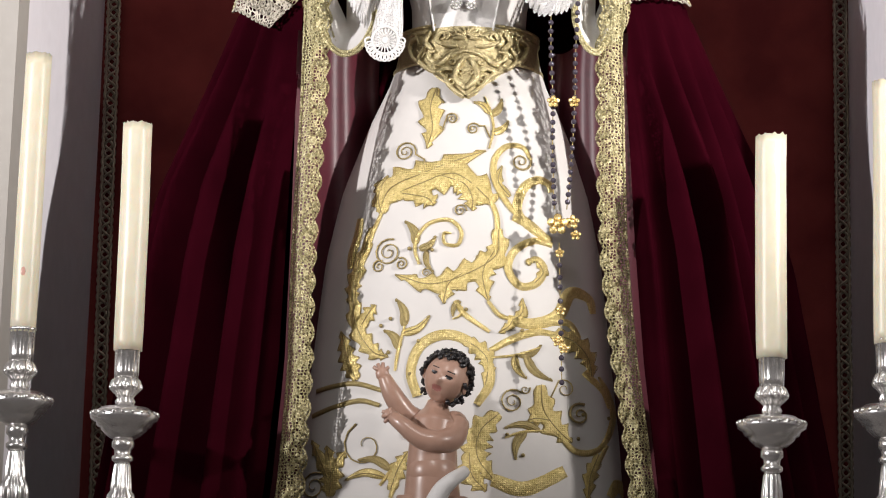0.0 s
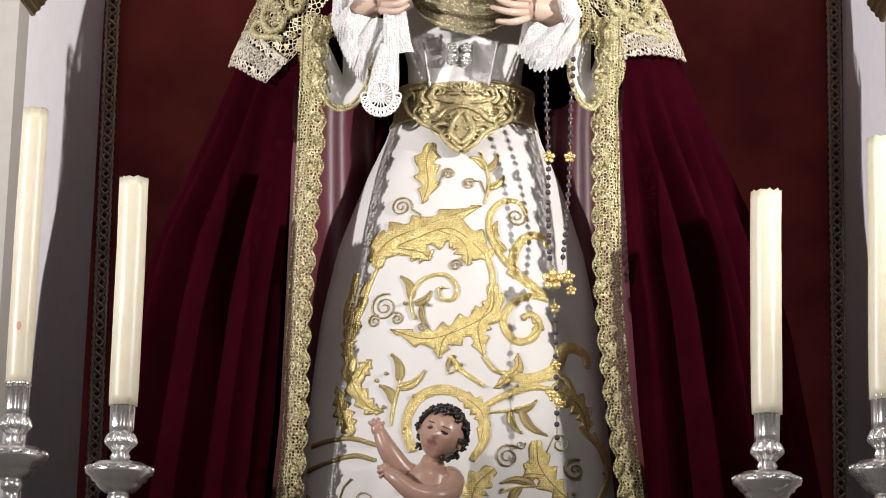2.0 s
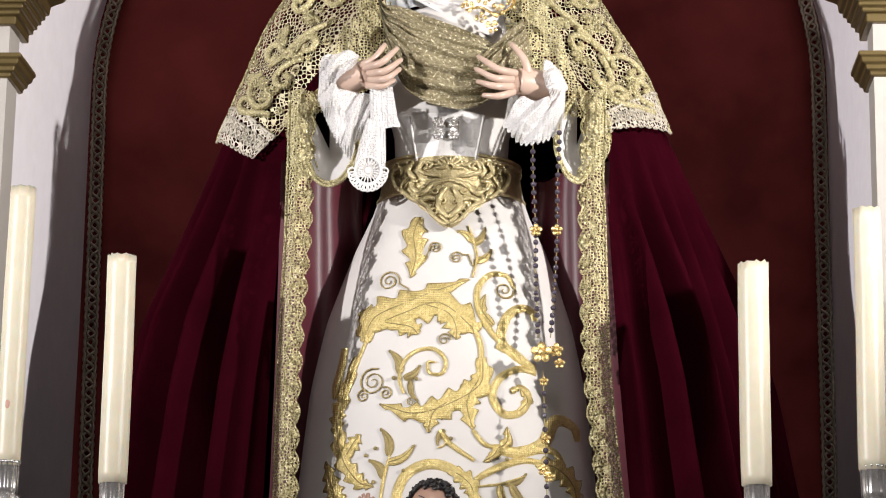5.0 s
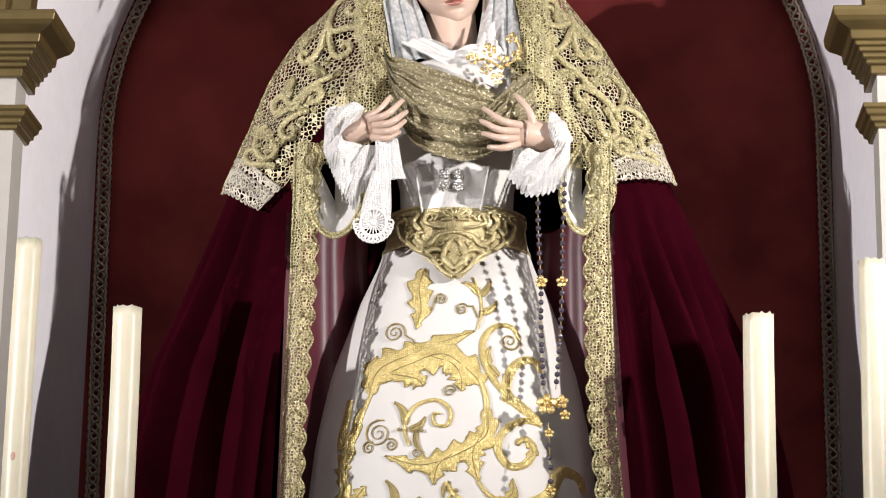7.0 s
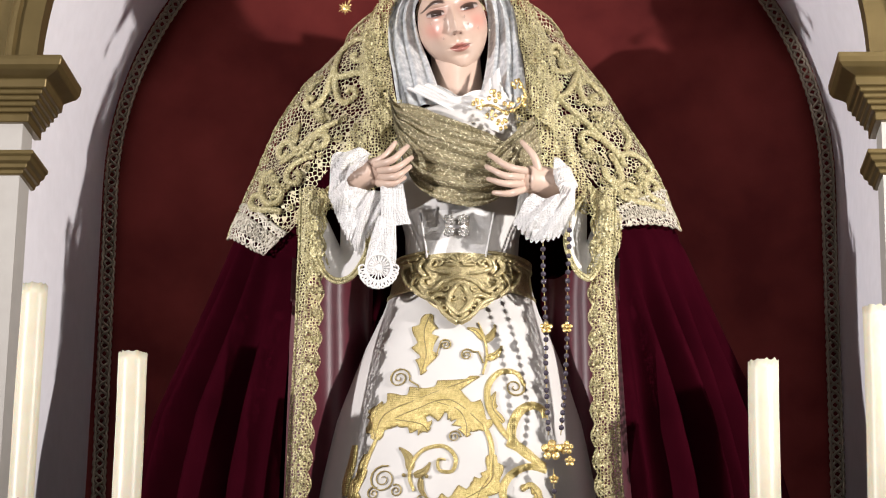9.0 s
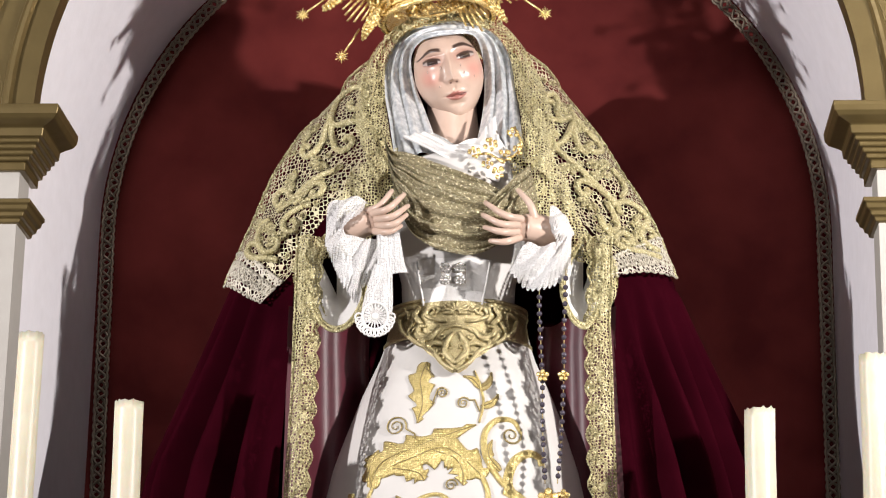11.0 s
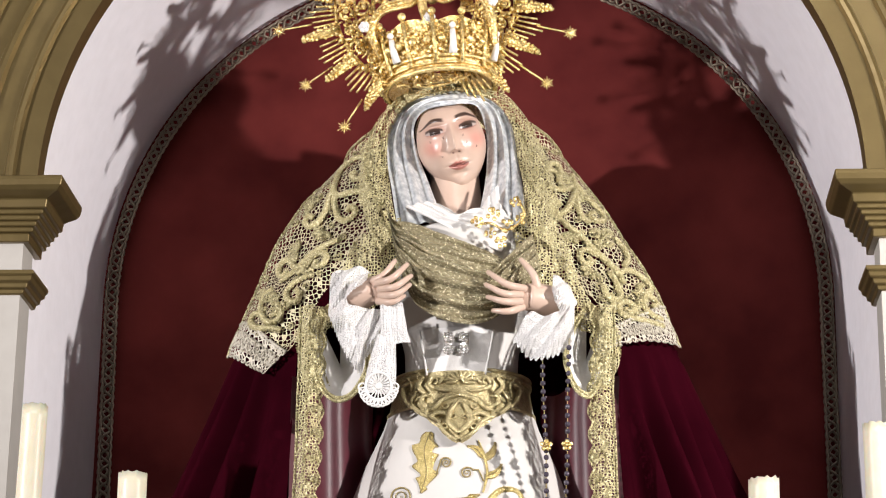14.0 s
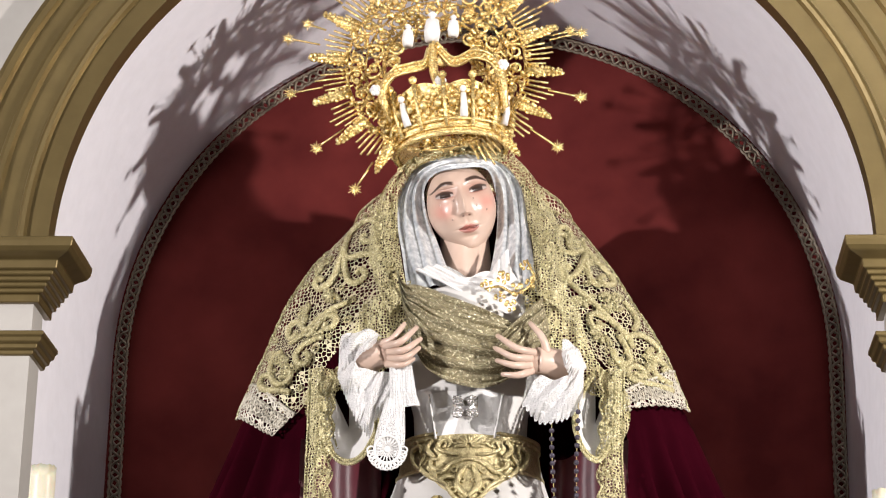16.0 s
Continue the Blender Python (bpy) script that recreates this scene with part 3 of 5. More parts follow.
# ---- the mantle ----
LEFT_EDGE = [(-0.321, 3.081), (-0.324, 2.927), (-0.322, 2.742), (-0.323, 2.5), (-0.326, 2.261), (-0.345, 1.991), (-0.40, 1.66)]
RIGHT_EDGE = [(0.373, 3.043), (0.366, 2.933), (0.375, 2.75), (0.389, 2.509), (0.408, 2.273), (0.44, 2.006), (0.44, 1.66)]
LEFT_OUT = [(-0.23, 3.547), (-0.329, 3.431), (-0.392, 3.33), (-0.441, 3.203), (-0.476, 3.095), (-0.55, 2.751), (-0.599, 2.502), (-0.70, 1.66)]
RIGHT_OUT = [(0.215, 3.573), (0.336, 3.417), (0.399, 3.31), (0.454, 3.204), (0.5, 3.094), (0.604, 2.754), (0.663, 2.509), (0.80, 1.66)]


def along(z, line):
    """The x of an edge at the height z."""
    q = sorted((b, a) for a, b in line)
    return float(np.interp(z, [a for a, b in q], [b for a, b in q]))


mantle = thing("mantle", (0.03, 0.1, 1.66), "burgundy velvet mantle in deep folds, edged with gold lace", "mantle")
TOP = 3.66


def cape(z, side, t, grow=0.0, fold=1.0):
    """The mantle's surface: t is 0 at the front opening and 1 at the middle of the back; side -1 or 1."""
    out, edge = (LEFT_OUT, LEFT_EDGE) if side < 0 else (RIGHT_OUT, RIGHT_EDGE)
    A = abs(along(z, out) - SX) if z < 3.55 else lerp(z, [3.55, 3.66], [abs(along(3.55, out) - SX), 0.10])
    A += grow
    xe = abs(along(min(z, 3.0), edge) - SX) if z < 3.05 else lerp(z, [3.05, 3.14, 3.24, 3.36, 3.5, 3.66], [abs(along(3.0, edge) - SX), 0.245, 0.165, 0.145, 0.145, 0.11])
    B = lerp(z, [1.66, 2.5, 3.0, 3.4, 3.66], [0.40, 0.34, 0.28, 0.20, 0.10]) + grow
    t0 = math.asin(min(0.93, xe / A))
    a = t0 + (math.pi - t0) * t
    low = max(0.0, min(1.0, (3.15 - z) / 0.5)) * fold
    k = 19 if side < 0 else 20
    th = 0.95 * k * a + 0.9 * math.sin(2.3 * a) + side + 0.5 * wob(a * 2, side, z * 0.8)
    w = ((0.15 + 0.07 * math.sin(0.41 * th + side)) * (1.9 * math.sin(th) ** 2 - 1) + 0.05 * wob(3 * math.cos(a), 3 * math.sin(a) * side, z * 0.35)) * low * min(1, 7 * t)
    fore = 0.06 * lerp(z, [2.65, 2.95], [1, 0]) * max(0.0, 1 - 3 * t)
    return Vector((SX + side * A * (1 + 0.7 * w) * math.sin(a), 0.12 - B * (1 + 1.8 * w) * math.cos(a) - fore, z))


bm = bmesh.new()
grid(bm, lambda u, v: cape(1.66 + (TOP - 1.66) * v, -1 if u < 0.5 else 1, 2 * u if u < 0.5 else 2 - 2 * u), 520, 60)
part("cloth", bm, burgundy, mantle)
# satin lining folded inside the opening
for side in (-1, 1):
    bm = bmesh.new()
    edge = LEFT_EDGE if side < 0 else RIGHT_EDGE

    def inside(u, v, side=side, edge=edge):
        z = 1.7 + 1.28 * v
        x = along(z, edge)
        return (x - side * (0.16 * u - 0.004), -0.12 + 0.18 * u + 0.022 * math.sin(13 * u + 3 * v) * u, z)

    grid(bm, inside, 24, 20)
    part("lining", bm, lining, mantle, "plum satin lining with soft highlights")


def patch(bm, a, b, nu=24, nv=40, bulge=0.0, ripple=0.0, waves=4.0, rag=0.0, idx=0, drift=0.0, crease=0.0):
    """A cloth between two curves a and b, v along them and u across; it may bulge, ripple and have a ragged far edge."""
    def even(c):
        line = spline(c, 10)
        s = [0.0]
        for p, q in zip(line, line[1:]):
            s.append(s[-1] + (q - p).length)
        return line, [q / s[-1] for q in s]
    la, sa = even(a)
    lb, sb = even(b)

    def at(line, s, v):
        return Vector([float(np.interp(v, s, [p[i] for p in line])) for i in range(3)])

    def fn(u, v):
        p, q = at(la, sa, v), at(lb, sb, v)
        w = u * (1 + rag * abs(math.sin(v * 40)))
        r = p.lerp(q, w)
        w = math.sin(2 * math.pi * waves * u + drift * v + (0.7 + 1.6 * crease) * wob(u * 3, v * 3, 1))
        w = (1 - crease) * w + crease * (2 * abs(w) ** 0.6 - 1) * (0.6 + 0.7 * wob(u * 7, v * 2.5, 6))
        r.y -= bulge * math.sin(math.pi * u) + ripple * w + (0.25 + 0.35 * crease) * ripple * wob(u * 9, v * 9, 3)
        return r
    grid(bm, fn, nu, nv, idx=idx)


# gold lace down both edges of the mantle
for side, edge in ((-1, LEFT_EDGE), (1, RIGHT_EDGE)):
    bm = bmesh.new()

    def lace(u, v, side=side, edge=edge):
        z = 1.68 + 1.44 * v
        ph = z / 0.052
        width = 0.044 + 0.010 * abs(math.sin(math.pi * ph)) + 0.004 * math.sin(5 * z + side)
        fore = 0.06 * lerp(z, [2.65, 2.95], [1, 0])
        x = along(z, edge) - side * (u * width + 0.011) + 0.004 * math.sin(7 * z)
        return Vector((x - (x - 0.3) * fore / 5, -0.165 - fore - 0.016 * math.sin(math.pi * u) - 0.004 * math.sin(2 * math.pi * ph) * u, z))

    grid(bm, lace, 8, 260)
    strip = part("lace_border", bm, lace_gold, mantle, "scalloped gold lace border")
    bm = bmesh.new()
    tube(bm, [lace(1.0, v / 300) - Vector((0, 0.003, 0)) for v in range(301)], 0.0028, 5)
    tube(bm, [lace(0.42 + 0.06 * math.sin(v * 0.9), v / 300) - Vector((0, 0.003, 0)) for v in range(301)], 0.0022, 5)
    tube(bm, [lace(0.02, v / 300) - Vector((0, 0.003, 0)) for v in range(301)], 0.0030, 5)
    part("lace_cord", bm, lace_gold, strip)
    for k in range(26):
        z = (math.floor(1.70 / 0.052) + k + 0.5) * 0.052
        v = (z - 1.68) / 1.44
        if v < 0.99:
            bm = bmesh.new()
            p = lace(0.74, v)
            for j in range(5):
                a = 2 * math.pi * j / 5 + k
                ball(bm, p + Vector((0.0085 * math.cos(a), -0.003, 0.011 * math.sin(a))), 0.0048 + 0.001 * math.sin(k * 3 + j), seg=6, scale=(1, 0.6, 1))
            ball(bm, p + Vector((0, -0.004, 0)), 0.006, seg=6)
            part("lace_flower", bm, lace_gold, strip)

# ---- the gold lace mantilla over the shoulders ----
mantilla = thing("mantilla", (0.03, 0.1, 3.04), "gold bobbin-lace mantilla with corded scrolls over the shoulders", "mantilla")


FALL = {
    -1: ([(-0.145, 3.57), (-0.169, 3.446), (-0.166, 3.341), (-0.183, 3.25), (-0.243, 3.197), (-0.279, 3.155), (-0.302, 3.104), (-0.334, 3.053), (-0.392, 3.000)],
         [(-0.180, 3.585), (-0.252, 3.548), (-0.309, 3.475), (-0.346, 3.414), (-0.382, 3.347), (-0.418, 3.273), (-0.444, 3.213), (-0.465, 3.174), (-0.497, 3.075)]),
    1: ([(0.148, 3.57), (0.179, 3.443), (0.197, 3.338), (0.24, 3.248), (0.276, 3.184), (0.313, 3.158), (0.336, 3.126), (0.348, 3.082), (0.354, 3.045)],
        [(0.172, 3.60), (0.240, 3.562), (0.302, 3.477), (0.333, 3.436), (0.365, 3.382), (0.396, 3.322), (0.427, 3.282), (0.464, 3.209), (0.512, 3.100)]),
}
FALL_LINES = {q: [spline([(x, 0, z) for x, z in line], 10) for line in FALL[q]] for q in FALL}


def drape_y(side, x, z, lift=0.0):
    """How far forward the mantilla lies at x and z."""
    out = LEFT_OUT if side < 0 else RIGHT_OUT
    A = abs(along(min(z, 3.55), out) - SX) + 0.02
    B = lerp(z, [1.66, 2.5, 3.0, 3.4, 3.66], [0.40, 0.34, 0.28, 0.20, 0.12]) + 0.03
    q = math.sqrt(max(0.0, 1 - ((x - SX) / A) ** 2))
    fold = 0.016 * math.sin(30 * (z + 0.75 * side * x) + side) * lerp(z, [3.05, 3.2, 3.5], [1.0, 0.8, 0.2])
    return 0.12 - B * q - fold - lift


def fall(side, u, v):
    """The mantilla: u from the front edge to the silhouette, v from the head to the hem."""
    a, b = FALL_LINES[side]
    k = v * (len(a) - 1)
    i = min(int(k), len(a) - 2)
    p = a[i].lerp(a[i + 1], k - i).lerp(b[i].lerp(b[i + 1], k - i), u)
    return p


def laid(side, x, z, lift=0.0):
    return Vector((x, drape_y(side, x, z, lift), z))


def draped(side, u, v, lift=0.0):
    p = fall(side, u, v)
    edge = 0.006 * abs(math.sin(31 * u)) * max(0.0, v - 0.9) * 10
    rim = 0.004 * abs(math.sin(60 * v)) * max(0.0, u - 0.9) * 10
    return laid(side, p.x + side * rim, p.z - edge, lift)


for side in (-1, 1):
    bm = bmesh.new()
    grid(bm, lambda u, v: draped(side, u, v * 0.92), 60, 90)
    lace = part("lace_fall", bm, lace_net, mantilla, "open gold net with dark velvet behind")
    bm = bmesh.new()
    grid(bm, lambda u, v: draped(side, u, 0.90 + 0.10 * v, 0.004), 120, 10)
    part("hem_lace", bm, pale_net, lace, "pale pointed lace hem")
    bm = bmesh.new()
    for v0, r in ((0.905, 0.0040), (0.998, 0.0022)):
        tube(bm, [draped(side, k / 90, v0, 0.007) for k in range(91)], r, 5)
    for ph in (0, math.pi):
        tube(bm, [draped(side, k / 160, 0.952 + 0.022 * math.sin(k * 0.62 + ph), 0.007) for k in range(161)], 0.0019, 4)
    part("hem_cord", bm, pale_net, lace)
    bm = bmesh.new()
    tube(bm, [draped(side, 0.985, k / 120, 0.004) for k in range(121)], 0.0035, 5)
    part("edge_cord", bm, lace_gold, lace)

# corded scrolls worked on the net
SCROLLS = {
    -1: (((-0.308, 3.347), (-0.281, 3.369), (-0.266, 3.409), (-0.258, 3.449), (-0.247, 3.496), (-0.215, 3.518), (-0.19, 3.509), (-0.18, 3.479), (-0.191, 3.455), (-0.209, 3.454), (-0.219, 3.467), (-0.208, 3.474)),
         ((-0.258, 3.442), (-0.254, 3.395), (-0.245, 3.361), (-0.229, 3.346), (-0.209, 3.354), (-0.205, 3.371), (-0.218, 3.381), (-0.224, 3.368)),
         ((-0.267, 3.422), (-0.271, 3.389), (-0.287, 3.358), (-0.308, 3.347), (-0.322, 3.36), (-0.315, 3.376), (-0.302, 3.368)),
         ((-0.309, 3.24), (-0.338, 3.248), (-0.354, 3.272), (-0.372, 3.272), (-0.38, 3.251), (-0.368, 3.233), (-0.357, 3.246)),
         ((-0.329, 3.222), (-0.309, 3.242), (-0.297, 3.262), (-0.277, 3.269), (-0.263, 3.254), (-0.271, 3.236), (-0.288, 3.236), (-0.286, 3.250)),
         ((-0.389, 3.205), (-0.407, 3.196), (-0.413, 3.169), (-0.408, 3.139), (-0.391, 3.116), (-0.368, 3.119), (-0.361, 3.137), (-0.374, 3.147)),
         ((-0.308, 3.212), (-0.335, 3.201), (-0.351, 3.183), (-0.346, 3.16), (-0.327, 3.156), (-0.32, 3.173), (-0.332, 3.182)),
         ((-0.36, 3.095), (-0.385, 3.102), (-0.417, 3.108), (-0.436, 3.128), (-0.431, 3.15), (-0.415, 3.145)),
         ((-0.184, 3.415), (-0.213, 3.419), (-0.244, 3.415), (-0.26, 3.429)),
         ((-0.24, 3.295), (-0.275, 3.286), (-0.312, 3.262), (-0.335, 3.238), (-0.372, 3.218))),
    1: (((0.258, 3.425), (0.246, 3.447), (0.248, 3.482), (0.237, 3.501), (0.223, 3.493), (0.224, 3.476), (0.236, 3.477)),
        ((0.273, 3.485), (0.282, 3.438), (0.285, 3.391), (0.295, 3.36), (0.314, 3.344)),
        ((0.281, 3.458), (0.308, 3.42), (0.333, 3.398), (0.344, 3.373), (0.327, 3.357), (0.314, 3.37), (0.323, 3.383)),
        ((0.281, 3.431), (0.273, 3.397), (0.259, 3.365), (0.239, 3.354), (0.228, 3.371), (0.238, 3.387), (0.25, 3.376)),
        ((0.223, 3.425), (0.253, 3.423), (0.276, 3.447)),
        ((0.239, 3.35), (0.295, 3.305), (0.332, 3.27), (0.371, 3.236), (0.387, 3.208)),
        ((0.332, 3.267), (0.305, 3.277), (0.29, 3.266), (0.297, 3.245), (0.313, 3.247), (0.31, 3.26)),
        ((0.366, 3.229), (0.399, 3.244), (0.43, 3.235), (0.446, 3.214), (0.432, 3.195), (0.419, 3.206), (0.429, 3.218)),
        ((0.354, 3.234), (0.371, 3.204), (0.378, 3.176), (0.365, 3.162), (0.356, 3.176)),
        ((0.475, 3.13), (0.429, 3.127), (0.387, 3.123), (0.373, 3.144), (0.385, 3.163), (0.406, 3.16), (0.409, 3.142), (0.393, 3.138)),
        ((0.472, 3.146), (0.451, 3.148), (0.432, 3.161), (0.429, 3.182), (0.444, 3.193), (0.459, 3.182), (0.449, 3.168)),
        ((0.367, 3.325), (0.387, 3.301), (0.396, 3.275), (0.386, 3.249)),
        ((0.341, 3.193), (0.348, 3.169), (0.362, 3.15), (0.361, 3.124))),
}
PETALS = {-1: ((-0.274, 3.332, 4), (-0.319, 3.218, 1), (-0.332, 3.290, 3), (-0.401, 3.206, 4), (-0.361, 3.134, 2), (-0.300, 3.405, 2.4), (-0.198, 3.412, 0), (-0.395, 3.165, 1)),
          1: ((0.344, 3.286, 2), (0.336, 3.338, 5), (0.305, 3.408, 2), (0.411, 3.182, 0), (0.319, 3.234, 4), (0.275, 3.318, 5), (0.245, 3.46, 1), (0.41, 3.13, 2))}
for side in (-1, 1):
    for k, curve in enumerate(SCROLLS[side]):
        line = spline([(x, 0, z) for x, z in curve], 10)
        n = len(line)
        for off, r, lift in ((0.0, 0.0062, 0.010), (0.0048, 0.0034, 0.008), (-0.0048, 0.0034, 0.008)):
            bm = bmesh.new()
            pts = []
            for i, p in enumerate(line):
                d = (line[min(i + 1, n - 1)] - line[max(i - 1, 0)]).normalized()
                pts.append(laid(side, p.x - d.z * off, p.z + d.x * off, lift))
            tube(bm, pts, lambda s: r * (0.62 + 0.38 * math.sin(math.pi * (0.12 + 0.8 * s))) * (1 + 0.22 * math.sin(s * n * 2.0)), 6, flat=0.7)
            part("scroll", bm, cord_gold if off == 0 else lace_gold, mantilla)
    for x, z, turn in PETALS[side]:
        bm = bmesh.new()
        for k in range(5):
            a = turn + 0.62 * (k - 2)
            tip = [laid(side, x + q * math.cos(a), z + q * math.sin(a), 0.007) for q in (0.004, 0.013, 0.024, 0.030)]
            tube(bm, tip, lambda s: 0.0022 + 0.0052 * math.sin(math.pi * min(1, s * 0.92)), 6, flat=0.5)
        part("lace_petal", bm, lace_gold, mantilla)
rng = random.Random(21)
for side in (-1, 1):
    for k in range(26):
        p = fall(side, rng.uniform(0.08, 0.92), rng.uniform(0.05, 0.86))
        r, st, way = rng.uniform(0.006, 0.011), rng.uniform(0, 6.3), rng.choice((-1, 1))
        bm = bmesh.new()
        tube(bm, [laid(side, p.x + r * (1 - 0.6 * j / 12) * math.cos(st + way * 0.6 * j), p.z + r * (1 - 0.6 * j / 12) * math.sin(st + way * 0.6 * j), 0.005) for j in range(13)], 0.0024, 5)
        part("lace_curl", bm, lace_gold, mantilla)


# ---- the statue: face, neck and fingers of painted wood ----
bm = bmesh.new()
paint = bm.verts.layers.float_color.new("paint")
HEAD = Vector((0.004, -0.03, 3.538))
TURN = Euler((radians(23), radians(-13), radians(-1))).to_matrix()
MID = 0.006


def bump2(x, z, cx, cz, sx, sz):
    return math.exp(-((x - cx) / sx) ** 2 - ((z - cz) / sz) ** 2)


def ramp(v, lo, hi):
    k = max(0.0, min(1.0, (v - lo) / (hi - lo)))
    return k * k * (3 - 2 * k)


def face_at(u, v):
    """A carved head: v from the chin to the crown, u round it from the back."""
    t, p = 2 * math.pi * u + 0.6 * math.sin(2 * math.pi * u), math.pi * (v - 0.5)
    x, y, z = math.sin(t) * math.cos(p), math.cos(t) * math.cos(p), math.sin(p)
    jaw = 1 - 0.33 * max(0, -z) ** 1.8
    X, Y, Z = 0.077 * x * jaw, 0.088 * y, (0.104 if z > 0 else 0.111) * z
    if y < 0:
        f = min(1.0, -y * 1.6)
        a = X - MID
        bridge = ramp(Z, -0.014, -0.004) * (1 - ramp(Z, 0.0, 0.066))
        d = 0.021 * math.exp(-(a / (0.0085 - 0.03 * max(0, min(Z, 0.06)) + 0.0006)) ** 2) * bridge + 0.005 * bump2(a, Z, 0, -0.006, 0.007, 0.007)
        for q in (-1, 1):
            d += 0.007 * bump2(a, Z, q * 0.0115, -0.0085, 0.0055, 0.0065)
            d -= 0.012 * bump2(a, Z, q * 0.034, 0.040, 0.024, 0.015)
            d += 0.011 * bump2(a, Z, q * 0.0375, 0.038, 0.018, 0.0105) - 0.0035 * bump2(a, Z, q * 0.0375, 0.0505, 0.020, 0.0026)
            d -= 0.004 * bump2(a, Z, q * 0.0375, 0.0335, 0.015, 0.0028)
            d += 0.0045 * bump2(a, Z, q * 0.036, 0.062, 0.028, 0.007) + 0.005 * bump2(a, Z, q * 0.046, -0.006, 0.020, 0.022)
        d += 0.0065 * bump2(a, Z, 0, -0.0365, 0.017, 0.0042) + 0.0085 * bump2(a, Z, 0, -0.0485, 0.0145, 0.0055) - 0.0065 * bump2(a, Z, 0, -0.0422, 0.021, 0.0018)
        d -= 0.0025 * bump2(a, Z, 0, -0.027, 0.004, 0.008)
        d += 0.010 * bump2(a, Z, 0, -0.086, 0.019, 0.014) - 0.004 * bump2(a, Z, 0, -0.061, 0.018, 0.005)
        Y -= d * f
    return Vector((X, Y, Z))


def features(p):
    """The colour and strength of the paint at a point of the face."""
    a, z = abs(p.x - MID), p.z
    col, w = Vector((0.60, 0.27, 0.215)), 0.0

    def over(c, k):
        nonlocal col, w
        if k > 0.002:
            col = col.lerp(Vector(c), k / max(k + w * (1 - k), 1e-6))
            w = k + w * (1 - k)

    if p.y > -0.01:
        return (*col, 0.0)
    over((0.58, 0.235, 0.19), 0.75 * bump2(a, z, 0.050, 0.004, 0.021, 0.020))
    # reddish paint round the eyes, with the sockets' shade put into it
    over((0.36, 0.175, 0.135), 0.85 * bump2(a, z, 0.034, 0.040, 0.027, 0.016))
    over((0.46, 0.22, 0.17), 0.35 * bump2(a, z, 0.0, -0.010, 0.010, 0.004))
    arch_z = 0.0585 + 0.0055 * math.sin(math.pi * ramp(a, 0.0, 0.070) ** 0.8) - 0.013 * ramp(a, 0.036, 0.076)
    thick = 0.0054 - 0.0030 * ramp(a, 0.03, 0.07)
    over((0.045, 0.024, 0.018), 0.97 * (1 - ramp(abs(z - arch_z), thick * 0.5, thick)) * ramp(a, 0.010, 0.018) * (1 - ramp(a, 0.066, 0.074)))
    lid = 0.0392 + 0.0058 * max(-1, 1 - ((a - 0.038) / 0.021) ** 2)
    under = 0.0342 - 0.0030 * max(-1, 1 - ((a - 0.038) / 0.021) ** 2)
    span = ramp(a, 0.0165, 0.020) * (1 - ramp(a, 0.056, 0.060))
    inside = ramp(z, under - 0.0008, under + 0.0008) * (1 - ramp(z, lid - 0.0008, lid + 0.0008)) * span
    over((0.42, 0.34, 0.31), inside)
    over((0.035, 0.018, 0.014), inside * (1 - ramp(abs(a - 0.0365), 0.0110, 0.0130)))
    over((0.05, 0.028, 0.022), 0.95 * (1 - ramp(abs(z - lid), 0.0017, 0.0036)) * span)
    over((0.34, 0.15, 0.12), 0.7 * (1 - ramp(abs(z - under), 0.0005, 0.0018)) * span)
    over((0.10, 0.04, 0.03), 0.9 * (1 - ramp(math.hypot((a - 0.0068) / 1.5, z + 0.0135), 0.0012, 0.0026)))
    half = 0.0245
    top = -0.0355 + 0.0022 * math.exp(-((a - 0.006) / 0.005) ** 2) - 0.0070 * (a / half) ** 2
    low = -0.0540 + 0.0115 * (a / half) ** 2
    over((0.36, 0.13, 0.105), 0.95 * (1 - ramp(z, top - 0.001, top + 0.001)) * ramp(z, low - 0.001, low + 0.001) * (1 - ramp(a, half - 0.003, half)))
    over((0.10, 0.03, 0.025), 0.9 * (1 - ramp(abs(z + 0.0424 - 0.0012 * math.cos(a * 300)), 0.0006, 0.0018)) * (1 - ramp(a, half - 0.004, half)))
    return (*col, w)


rows = []
NU, NV = 240, 230
for j in range(NV + 1):
    ring = []
    for i in range(NU):
        p = face_at(i / NU, j / NV)
        v = bm.verts.new(HEAD + TURN @ p)
        v[paint] = features(p)
        ring.append(v)
    rows.append(ring)
for j in range(NV):
    for i in range(NU):
        bm.faces.new((rows[j][i], rows[j][(i + 1) % NU], rows[j + 1][(i + 1) % NU], rows[j + 1][i]))
front = [v for r in rows for v in r if (TURN.transposed() @ (v.co - HEAD)).y < -0.02]
for dx, dz in ((-0.015, 0.024), (-0.026, -0.016), (0.029, 0.020), (0.034, 0.003), (0.053, -0.010), (-0.045, 0.020)):
    v = min(front, key=lambda v: (TURN.transposed() @ (v.co - HEAD) - Vector((dx, -0.08, dz))).xz.length)
    ball(bm, v.co.copy(), 0.0021, 1, 7, (0.8, 0.8, 1.6))
tube(bm, spline([(0.009, 0, 3.48), (0.013, 0, 3.433), (0.016, 0, 3.373), (0.016, 0.02, 3.326)], 6), lambda s: 0.055 + 0.02 * s ** 3, 28)


def finger(pts, r=0.0086):
    tube(bm, spline(pts, 6), lambda s: r * (1.05 - 0.45 * s ** 1.5), 10)
    ball(bm, Vector(pts[-1]), r * 0.6, seg=8)


